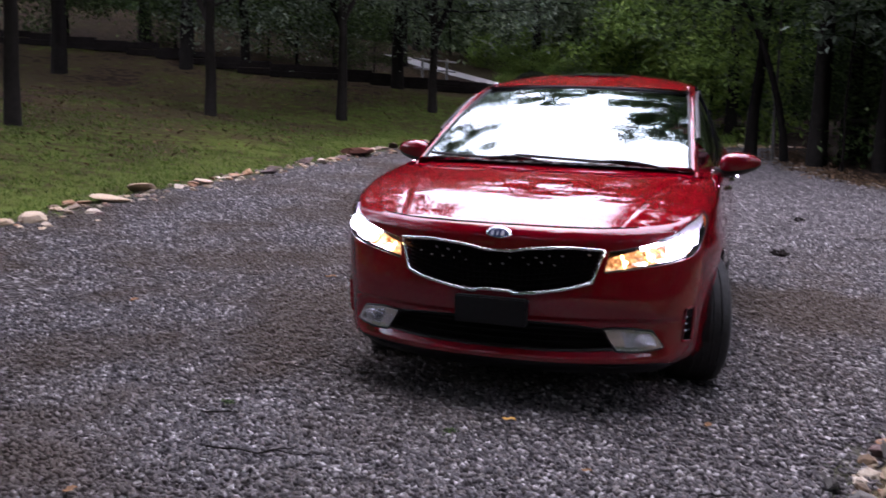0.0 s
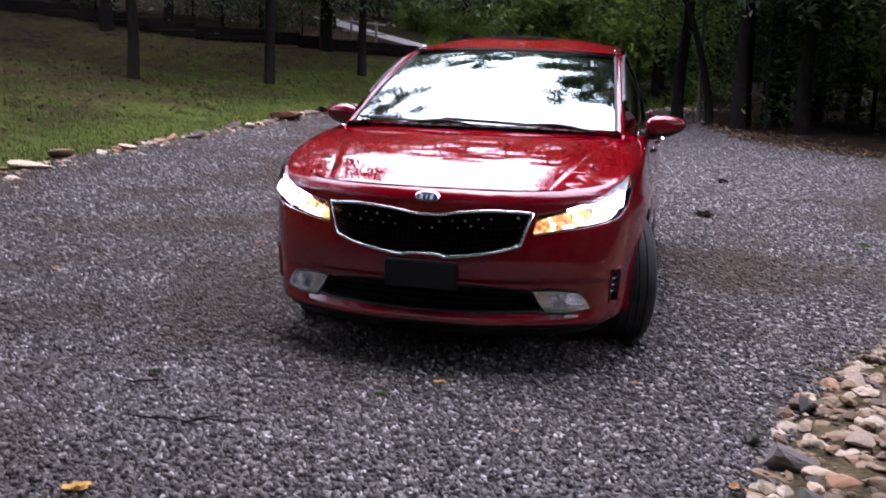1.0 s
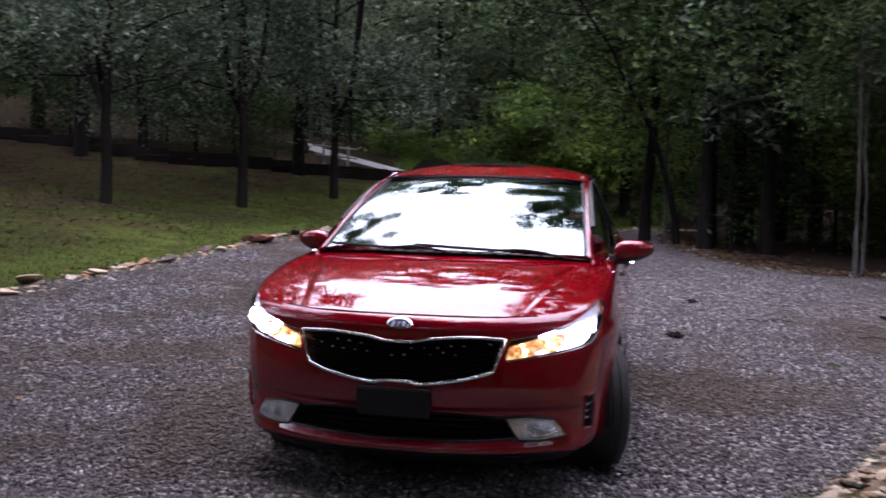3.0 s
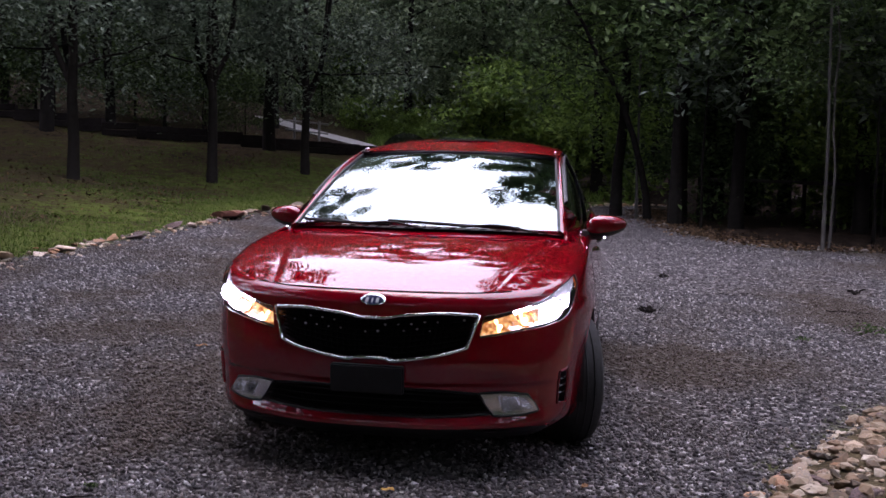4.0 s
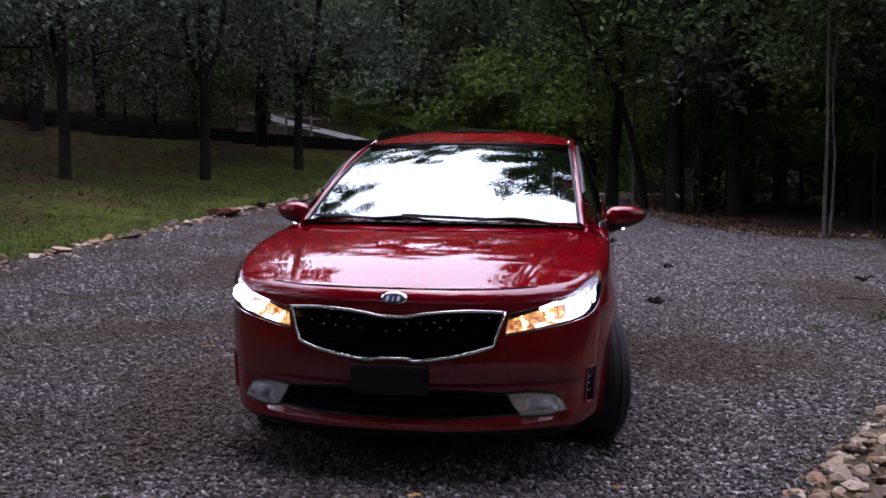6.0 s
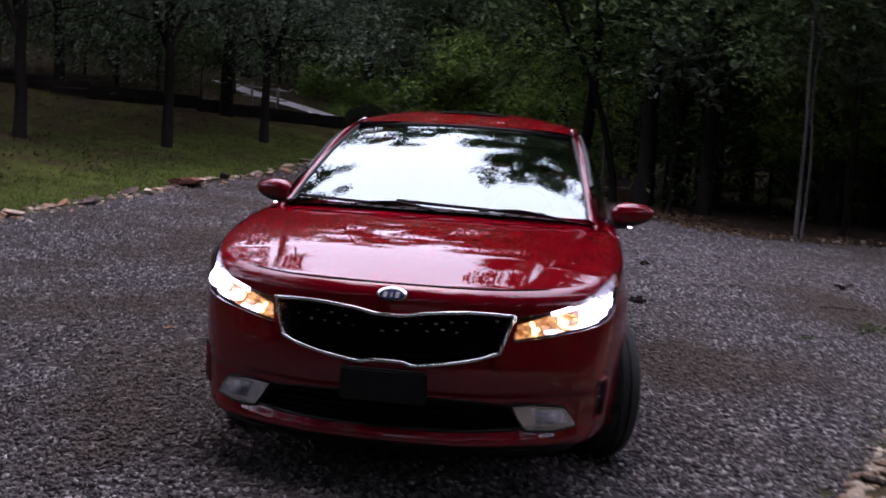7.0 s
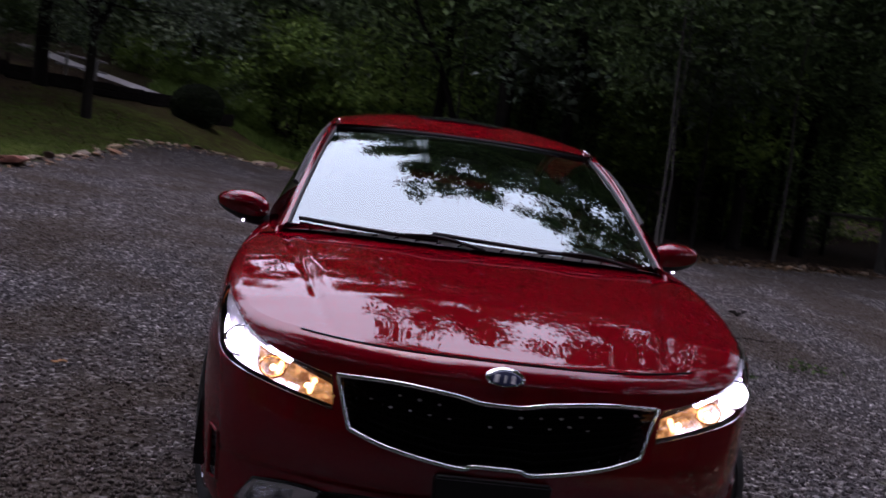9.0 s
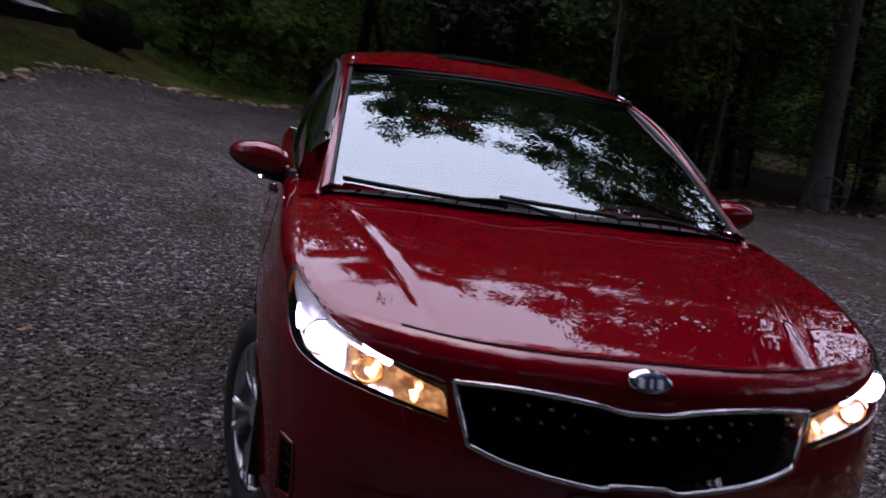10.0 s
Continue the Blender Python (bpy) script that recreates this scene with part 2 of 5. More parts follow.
LEAFGREY = varied("leaf_grey_green", [(0.05, (0.022, 0.036, 0.021)), (0.5, (0.060, 0.085, 0.050)), (0.95, (0.17, 0.21, 0.145))], 0.55, 3.0, True, 0.0, 0.25, 0.35)
LEAFDARK = varied("leaf_dark_evergreen", [(0.05, (0.004, 0.007, 0.003)), (0.5, (0.011, 0.018, 0.007)), (0.95, (0.03, 0.042, 0.018))], 0.6, 3.0, True, 0.0, 0.12, 0.15)
LEAFPALE = varied("leaf_pale_green", [(0.05, (0.035, 0.055, 0.028)), (0.5, (0.095, 0.135, 0.068)), (0.95, (0.24, 0.29, 0.17))], 0.55, 3.0, True, 0.0, 0.25, 0.4)
LEAFBRIGHT = varied("leaf_bright_green", [(0.05, (0.034, 0.06, 0.014)), (0.5, (0.102, 0.168, 0.034)), (0.95, (0.22, 0.31, 0.07))], 0.6, 3.0, True, 0.0, 0.15, 0.5)
STONE = varied("gravel_stone", [(0.05, (0.027, 0.0235, 0.025)), (0.36, (0.058, 0.0525, 0.054)), (0.60, (0.088, 0.082, 0.082)), (0.72, (0.118, 0.104, 0.094)), (0.80, (0.17, 0.162, 0.158)), (0.90, (0.40, 0.385, 0.375))], 0.75, 60.0, dirt_shade_tone=(0.054, 0.039, 0.029))
ROCK = varied("field_stone", [(0.05, (0.05, 0.045, 0.047)), (0.2, (0.12, 0.075, 0.068)), (0.34, (0.19, 0.145, 0.10)), (0.46, (0.29, 0.145, 0.07)), (0.57, (0.17, 0.15, 0.125)), (0.70, (0.33, 0.235, 0.14)), (0.90, (0.52, 0.45, 0.36))], 0.8, 14.0, False, 0.6)
DARKROCK = varied("dark_field_stone", [(0.0, (0.035, 0.034, 0.034)), (0.5, (0.07, 0.067, 0.062)), (1.0, (0.13, 0.122, 0.11))], 0.8, 11.0, False, 0.6)
REDROCK = varied("red_field_stone", [(0.0, (0.13, 0.05, 0.035)), (0.5, (0.22, 0.09, 0.06)), (1.0, (0.3, 0.15, 0.10))], 0.8, 11.0, False, 0.6)
DULLROCK = varied("grey_field_stone", [(0.0, (0.03, 0.028, 0.027)), (0.5, (0.095, 0.08, 0.068)), (0.9, (0.26, 0.23, 0.2))], 0.85, 11.0, False, 0.6)
LITTER = varied("leaf_litter", [(0.05, (0.02, 0.012, 0.008)), (0.5, (0.06, 0.036, 0.02)), (0.9, (0.15, 0.095, 0.05))], 0.85, 9.0, True, 0.0, 0.1)
TIMBER = plain("old_dark_timber", (0.012, 0.010, 0.009), 0.95, 0.0, 0.5, 14, 0.6, 0.05)
ASPHALT = plain("pale_road", (0.26, 0.255, 0.25), 0.85, 0.0, 0.2, 20, 0.2)
WHITEWOOD = plain("weathered_white_paint", (0.12, 0.12, 0.115), 0.6, 0.0, 0.15, 20)
DRYLEAF = plain("dry_leaf", (0.45, 0.26, 0.05), 0.7, 0.0, 0.4, 60)
PEBBLE = varied("bank_pebble", [(0.05, (0.035, 0.032, 0.028)), (0.3, (0.085, 0.062, 0.04)), (0.5, (0.18, 0.12, 0.07)), (0.7, (0.22, 0.175, 0.12)), (0.92, (0.42, 0.37, 0.29))], 0.8, 40.0)
GRASS = varied("grass_blade", [(0.0, (0.028, 0.05, 0.008)), (0.5, (0.056, 0.098, 0.014)), (1.0, (0.105, 0.14, 0.03))], 0.7, 3.0, True, 0.0, 0.2, 0.3)
BACKDROP = plain("woods_shade_green", (0.012, 0.02, 0.009), 0.95, 0.0, 0.8, 0.35, 0.0, 0.1)

# ---- mesh helpers ----
def mesh_of(name, verts, faces, mat, smooth=False):
    me = bpy.data.meshes.new(name)
    me.from_pydata([tuple(v) for v in verts] if not isinstance(verts, list) else verts, [], faces if isinstance(faces, list) else faces.tolist())
    me.materials.append(mat)
    if smooth:
        me.polygons.foreach_set("use_smooth", [True] * len(me.polygons))
    me.update()
    return me


def solid(name, verts, faces, mat, parent=None, label="", smooth=False):
    """One mesh object, a part of parent or a thing of its own."""
    ob = new(name, mesh_of(name, verts, faces, mat, smooth))
    ob.parent = parent
    if label:
        ob["label"] = label
    return ob


def part(name, bm, mat, parent, label="", smooth=False):
    me = bpy.data.meshes.new(name)
    bm.to_mesh(me)
    bm.free()
    me.materials.append(mat)
    if smooth:
        me.polygons.foreach_set("use_smooth", [True] * len(me.polygons))
    ob = new(name, me)
    ob.parent = parent
    if label:
        ob["label"] = label
    return ob


def grid_faces(nu, nv, closed=False):
    f = []
    for i in range(nu - 1):
        for j in range(nv if closed else nv - 1):
            k = (j + 1) % nv
            f.append((i * nv + j, (i + 1) * nv + j, (i + 1) * nv + k, i * nv + k))
    return f


def tube_mesh(path, radius, sides=8, flat=1.0):
    """Verts and faces of a tube along a path; radius may be a list."""
    p = np.array(path, float)
    n = len(p)
    rad = np.full(n, radius) if np.isscalar(radius) else np.array(radius, float)
    d = np.gradient(p, axis=0)
    d /= np.linalg.norm(d, axis=1)[:, None] + 1e-9
    ref = np.array((0.03, 0.05, 1.0)) if abs(d[:, 2]).mean() < 0.8 else np.array((1.0, 0.1, 0.02))
    v = []
    for i in range(n):
        a = np.cross(d[i], ref)
        a /= np.linalg.norm(a) + 1e-9
        b = np.cross(a, d[i])
        for k in range(sides):
            t = 2 * math.pi * k / sides
            v.append(p[i] + rad[i] * (a * math.cos(t) + b * flat * math.sin(t)))
    f = grid_faces(n, sides, True)
    f.append(tuple(range(sides - 1, -1, -1)))
    f.append(tuple((n - 1) * sides + k for k in range(sides)))
    return v, f


def join(*pieces):
    V, F = [], []
    for v, f in pieces:
        o = len(V)
        V += [tuple(q) for q in v]
        F += [tuple(i + o for i in q) for q in f]
    return V, F


def spline(points, n):
    """A smooth curve through points, n samples evenly spaced along it."""
    p = np.array(points, float)
    q = np.vstack([2 * p[0] - p[1], p, 2 * p[-1] - p[-2]])
    out = []
    for i in range(len(p) - 1):
        a, b, c, d = q[i:i + 4]
        for t in np.linspace(0, 1, 24, endpoint=False):
            out.append(0.5 * (2 * b + (c - a) * t + (2 * a - 5 * b + 4 * c - d) * t * t + (3 * b - a - 3 * c + d) * t ** 3))
    out.append(p[-1])
    out = np.array(out)
    s = np.concatenate([[0], np.cumsum(np.linalg.norm(np.diff(out, axis=0), axis=1))])
    u = np.linspace(0, s[-1], n)
    return np.stack([np.interp(u, s, out[:, k]) for k in range(p.shape[1])], 1)


def soft(v):
    """Zero below nought, rising smoothly above."""
    return 0.5 * (v + np.sqrt(v * v + 0.6)) - 0.05


# ---- ground ----
def height(x, y):
    x, y = np.asarray(x, float), np.asarray(y, float)
    near = 1 / (1 + np.exp(-np.clip((np.hypot(x, y - 1.5) - 3.6) * 1.6, -30, 30)))
    h = 0.022 * soft(y - 3) + 0.07 * soft(-(x + 1.5)) - 0.012 * soft(x - 4)
    lawn = soft(-(x + 5.5)) * 0.05 * np.clip((y + 2) / 8, 0, 1)
    far = 0.02 * soft(y - 22) + (np.minimum(0.16 * soft(y - 16.5), 0.8) + np.minimum(0.085 * soft(y - 24), 0.9)) / (1 + np.exp(np.clip((x + 4.5) * 1.5, -30, 30)))
    return (h + lawn + far) * near * np.clip(1.4 - np.hypot(x, y) / 140, 0.3, 1)


EDGE_LEFT = spline([(-4.3, -14), (-4.4, -4), (-4.6, 0), (-4.9, 3), (-5.1, 5), (-5.25, 7.5), (-5.5, 11.6), (-5.6, 15), (-5.2, 18.5), (-3.6, 21.5), (-1.0, 24), (2.5, 26)], 260)
EDGE_RIGHT = spline([(1.6, 24.0), (1.75, 20), (2.3, 16.0), (3.0, 14.0), (3.9, 13.0), (5.5, 13.2), (8.0, 14.5), (12.0, 16.0), (18, 17)], 160)
EDGE_NEAR = spline([(1.1, -14), (1.1, -4), (1.2, -1.6), (1.32, -0.6), (1.58, 0.3), (2.1, 1.35), (2.6, 2.25), (3.6, 3.3), (5.5, 4.4), (9, 5.3), (18, 6.5)], 200)


def side(curve, x, y):
    """Signed distance from a curve; positive to the left of its run."""
    pts = np.stack([x, y], -1).reshape(-1, 2)
    out = np.empty(len(pts))
    for s in range(0, len(pts), 4000):
        q = pts[s:s + 4000]
        d = q[:, None, :] - curve[None]
        k = np.clip(np.argmin((d ** 2).sum(2), 1), 1, len(curve) - 2)
        t = curve[k + 1] - curve[k - 1]
        e = q - curve[k]
        out[s:s + 4000] = np.sign(t[:, 0] * e[:, 1] - t[:, 1] * e[:, 0]) * np.linalg.norm(e, axis=1)
    return out.reshape(np.shape(x))


def zone(x, y):
    """How far a place lies outside the gravel (positive), and how much it is woodland."""
    l = side(EDGE_LEFT, x, y)
    r = side(EDGE_RIGHT, x, y)
    c = -side(EDGE_NEAR, x, y)
    out = np.maximum(np.maximum(l, r), c)
    wood = np.where((r > 0) & (r >= l), 1.0, 0.0)
    wood = np.maximum(wood, np.where(c > 0, 0.75, 0.0))
    wood = np.maximum(wood, np.clip((y - 24.5 - 0.3 * (x + 8)) / 5, 0, 0.7) * (l > 0))
    return out, wood


def dirt_shade(x, y):
    """How much brown earth tone covers the gravel: worn patches beside the car, and painted shade along the woods and
    at the left.
    """
    x, y = np.asarray(x, float), np.asarray(y, float)
    n = np.array([noise.noise((a * 1.1, b * 0.8, 7.0)) + 0.6 * noise.noise((a * 3.7, b * 2.9, 2.0)) for a, b in zip(x.ravel(), y.ravel())]).reshape(x.shape)
    patch = 0.8 * np.exp(-((x - 1.5) / 0.75) ** 2 - ((y - 3.3) / 1.4) ** 2) + 0.5 * np.exp(-((x - 3.2) / 1.0) ** 2 - ((y - 6.5) / 1.5) ** 2)
    # Broad darkening at the right and left: tree shade painted in the earth tone
    patch = patch + 0.3 / (1 + np.exp(-(x - 3.8) / 0.5)) + 0.6 / (1 + np.exp(-np.clip((x - 5.3) / 0.4, -50, 50))) + 0.4 / (1 + np.exp(np.clip((x + 0.35) / 0.35, -50, 50)))
    return np.clip(patch * (1 + 2.2 * n) + 0.12 * n, 0, 0.85)


def lines(near, step, far, grow):
    a, s, v = [0.0], step, 0.0
    while v < far:
        if v > near:
            s *= grow
        v += s
        a.append(v)
    return np.array(a)


gx = lines(9, 0.16, 5000, 1.16)
gx = np.concatenate([-gx[::-1], gx[1:]])
gy = np.concatenate([-lines(6, 0.2, 5000, 1.2)[::-1], lines(24, 0.2, 5000, 1.13)[1:]])
X, Y = np.meshgrid(gx, gy, indexing="ij")
Z = height(X, Y)
zo, zw = zone(np.clip(X, -60, 60), np.clip(Y, -60, 60))
rough = np.array([noise.noise((x * 1.7, y * 1.7, 0)) for x, y in zip(X.ravel(), Y.ravel())]).reshape(X.shape)
Z = Z + rough * 0.02 * np.clip(zo * 2, 0, 1) * (np.abs(X) < 60) + np.where(zo > 0.4, 0.01, 0)
ground = tagged(solid("ground", np.stack([X, Y, Z], -1).reshape(-1, 3), grid_faces(len(gx), len(gy)), GROUND, smooth=True),
                "grey gravel drive bordered by lawn and woodland litter", "ground", kind="structure")
attr = ground.data.attributes.new("zone", "FLOAT_VECTOR", "POINT")
attr.data.foreach_set("vector", np.stack([zo, zw, dirt_shade(np.clip(X, -60, 60), np.clip(Y, -60, 60))], -1).astype(np.float32).ravel())

# ---- loose gravel ----
rng = np.random.default_rng(5)
OCTA = np.array([(1, 0, 0), (-1, 0, 0), (0, 1, 0), (0, -1, 0), (0, 0, 1), (0, 0, -1)], float)
OCTAF = np.array([(0, 2, 4), (2, 1, 4), (1, 3, 4), (3, 0, 4), (2, 0, 5), (1, 2, 5), (3, 1, 5), (0, 3, 5)])


def turns(n, flat=False):
    """n random turning matrices."""
    if flat:
        a = rng.uniform(0, 2 * math.pi, n)
        t = rng.normal(0, 0.38, n)
        ca, sa, ct, st = np.cos(a), np.sin(a), np.cos(t), np.sin(t)
        z = np.zeros(n)
        return np.stack([np.stack([ca, -sa * ct, sa * st], 1), np.stack([sa, ca * ct, -ca * st], 1), np.stack([z, st, ct], 1)], 1)
    q = rng.normal(size=(n, 4))
    q /= np.linalg.norm(q, axis=1)[:, None]
    w, x, y, z = q.T
    return np.stack([np.stack([1 - 2 * (y * y + z * z), 2 * (x * y - z * w), 2 * (x * z + y * w)], 1),
                     np.stack([2 * (x * y + z * w), 1 - 2 * (x * x + z * z), 2 * (y * z - x * w)], 1),
                     np.stack([2 * (x * z - y * w), 2 * (y * z + x * w), 1 - 2 * (x * x + y * y)], 1)], 1)


def chips(n, places, size):
    v = OCTA[None] * rng.uniform(0.85, 1.25, (n, 6, 1)) + rng.normal(0, 0.16, (n, 6, 3))
    v = v * size[:, None, None] * np.stack([rng.uniform(0.85, 1.3, n), rng.uniform(0.75, 1.1, n), rng.uniform(0.5, 0.9, n)], 1)[:, None]
    v = np.einsum("nij,nkj->nki", turns(n), v) + places[:, None]
    f = OCTAF[None] + (np.arange(n) * 6)[:, None, None]
    return v.reshape(-1, 3), f.reshape(-1, 3)


def scatter(n, lo, hi, keep):
    p = rng.uniform(lo, hi, (n, 2))
    return p[keep(p)]


def on_gravel(p):
    o, w = zone(p[:, 0], p[:, 1])
    return o < 0.12


beds = [scatter(19000, (-1.9, -2.3), (1.9, -0.3), on_gravel), scatter(40000, (-3.2, -2.4), (2.8, 1.4), on_gravel), scatter(30000, (-5.2, 1.4), (4.2, 7.0), on_gravel), scatter(5000, (-6, 7), (8, 14), on_gravel)]
sizes = [rng.uniform(0.008, 0.0165, len(beds[0])), rng.uniform(0.008, 0.016, len(beds[1])), rng.uniform(0.010, 0.017, len(beds[2])), rng.uniform(0.012, 0.021, len(beds[3]))]
p = np.vstack(beds)
s = np.concatenate(sizes)
v, f = chips(len(p), np.column_stack([p, height(p[:, 0], p[:, 1]) + s * 0.25]), s)
gravel = tagged(solid("gravel", v.tolist(), f, STONE, smooth=True), "loose crushed grey gravel stones lying on the drive", "gravel", kind="stuff")
gravel.data.attributes.new("dirt_shade", "FLOAT", "POINT").data.foreach_set("value", np.repeat(dirt_shade(p[:, 0], p[:, 1]), 6).astype(np.float32))

# ---- the car ----
car = tagged(new("car"), "glossy red four-door saloon car with lit headlights parked on gravel", "car")

OUT = spline([(0, 0.03), (0.25, 0.045), (0.45, 0.10), (0.62, 0.18), (0.74, 0.28), (0.815, 0.42), (0.86, 0.60), (0.885, 0.85), (0.89, 1.3), (0.89, 2.2),
              (0.89, 3.2), (0.87, 3.9), (0.80, 4.3), (0.65, 4.47), (0.4, 4.54), (0, 4.56)], 900)
ARC = np.concatenate([[0], np.cumsum(np.linalg.norm(np.diff(OUT, axis=0), axis=1))])
TAN = np.gradient(OUT, axis=0)
TAN /= np.linalg.norm(TAN, axis=1)[:, None]
NOR = np.stack([TAN[:, 1], -TAN[:, 0]], 1)
FRONT = np.array([(0.15, 0.12), (0.18, 0.05), (0.20, 0.012), (0.222, -0.006), (0.245, -0.006), (0.275, 0.010), (0.31, 0.022), (0.39, 0.025), (0.42, 0.006), (0.48, -0.005),
                  (0.55, 0.0), (0.62, 0.015), (0.68, 0.028), (0.74, 0.034), (0.78, 0.05), (0.80, 0.07), (0.83, 0.10)])
SIDE = np.array([(0.17, 0.09), (0.22, 0.03), (0.30, 0.01), (0.45, 0.0), (0.6, -0.005), (0.68, -0.005), (0.75, 0.008), (0.82, 0.02), (0.88, 0.03), (0.95, 0.042), (1.0, 0.055), (1.08, 0.08)])
SHOULDER = np.array([(0, 0.788), (0.46, 0.790), (0.80, 0.808), (0.96, 0.84), (1.15, 0.88), (1.40, 0.925), (1.75, 0.97), (2.2, 0.985), (3.0, 1.0), (4.0, 1.03), (4.6, 1.06), (6.0, 1.08)])
LENGTH = ARC[-1]
FRONT, SIDE, SHOULDER = spline(FRONT, 300), spline(SIDE, 300), spline(SHOULDER, 300)
CENTRE = spline([(0.10, 0.778), (0.13, 0.788), (0.2, 0.811), (0.35, 0.857), (0.5, 0.897), (0.65, 0.930), (0.8, 0.958), (1.0, 0.986), (1.25, 1.010), (1.4, 1.02)], 300)


def along(a):
    s, k = (1, a) if a >= 0 else (-1, -a)
    return (np.array((s * np.interp(k, ARC, OUT[:, 0]), np.interp(k, ARC, OUT[:, 1]))),
            np.array((s * np.interp(k, ARC, NOR[:, 0]), np.interp(k, ARC, NOR[:, 1]))))


def top_at(a):
    return float(np.interp(abs(a), SHOULDER[:, 0], SHOULDER[:, 1]))


def skin(a, z, off=0.0):
    """A place on the car's outer skin, a metres along its plan from the nose, off metres proud of it."""
    p, n = along(a)
    w = min(1.0, n[0] ** 2 * 1.15)
    rear = p[1] > 3
    inset = (1 - w) * (0.02 + 0.1 * max(0, z - 0.7) if rear else np.interp(z, FRONT[:, 0], FRONT[:, 1])) + w * np.interp(z, SIDE[:, 0], SIDE[:, 1])
    t = min(1.0, max(0.0, (z - (top_at(a) - 0.055)) / 0.055))
    t *= 0.85 + 0.15 * w
    inset += 0.045 * (1 - math.sqrt(max(0.0, 1 - t * t)))
    q = p - n * (inset - off)
    return (float(q[0]), float(q[1]), float(z))


def outline(points, n):
    """n samples of a smooth line of (a, z)."""
    return spline(points, n) if len(points) > 2 else np.linspace(points[0], points[1], n)


def band(top, bottom, nu, nv, off=0.004, bulge=0.0, mirror=False):
    """A patch of the skin between two lines of (a, z)."""
    t, b = outline(top, nu), outline(bottom, nu)
    s = -1 if mirror else 1
    v = []
    for i in range(nu):
        for j in range(nv):
            w = j / (nv - 1)
            a, z = b[i] + (t[i] - b[i]) * w
            v.append(skin(s * a, z, off + bulge * 4 * w * (1 - w)))
    f = grid_faces(nu, nv)
    return v, ([q[::-1] for q in f] if mirror else f)


def rim(top, bottom, n, radius, off=0.004, mirror=False, flat=1.0):
    """A frame that runs round a patch."""
    t, b = outline(top, n), outline(bottom, n)
    s = -1 if mirror else 1
    ends = [t[-1] + (b[-1] - t[-1]) * k for k in (0.25, 0.5, 0.75)], [b[0] + (t[0] - b[0]) * k for k in (0.25, 0.5, 0.75)]
    loop = [*t, *ends[0], *b[::-1], *ends[1], t[0]]
    return tube_mesh([skin(s * a, z, off) for a, z in loop], radius, 8, flat)


def inside(a, z, poly):
    x1, y1 = poly.T
    x2, y2 = np.roll(poly, -1, 0).T
    hit = ((y1 > z) != (y2 > z)) & (a < (x2 - x1) * (z - y1) / (y2 - y1 + 1e-12) + x1)
    return hit.sum() % 2 == 1


GRILLE = ([(-0.462, 0.70), (-0.30, 0.706), (-0.14, 0.694), (-0.06, 0.680), (0.0, 0.679), (0.06, 0.680), (0.14, 0.694), (0.30, 0.706), (0.462, 0.70)],
          [(-0.405, 0.567), (-0.30, 0.538), (-0.15, 0.512), (-0.085, 0.506), (-0.06, 0.515), (0.06, 0.515), (0.085, 0.506), (0.15, 0.512), (0.30, 0.538), (0.405, 0.567)])
HEADLAMP = ([(0.478, 0.695), (0.60, 0.717), (0.75, 0.758), (0.90, 0.808), (1.02, 0.838), (1.085, 0.852)], [(0.458, 0.607), (0.62, 0.63), (0.77, 0.653), (0.89, 0.682), (0.99, 0.745), (1.055, 0.81)])
FOG = ([(0.465, 0.372), (0.57, 0.375), (0.685, 0.362)], [(0.525, 0.280), (0.63, 0.277), (0.745, 0.290)])
INTAKE = ([(-0.47, 0.368), (-0.25, 0.384), (0.25, 0.384), (0.47, 0.368)], [(-0.53, 0.286), (-0.25, 0.274), (0.25, 0.274), (0.53, 0.286)])
CURTAIN = ([(0.855, 0.445), (0.93, 0.455)], [(0.86, 0.305), (0.935, 0.30)])
HOLES = [GRILLE, HEADLAMP, INTAKE, CURTAIN]
BOXES = [(min(q[0] for q in t + b), max(q[0] for q in t + b), min(q[1] for q in t + b), max(q[1] for q in t + b)) for t, b in HOLES]
SHAPES = [np.vstack([outline(t, 60), outline(b, 60)[::-1]]) for t, b in HOLES]
AXLES = ((0.90, 0.335), (3.60, 0.335))


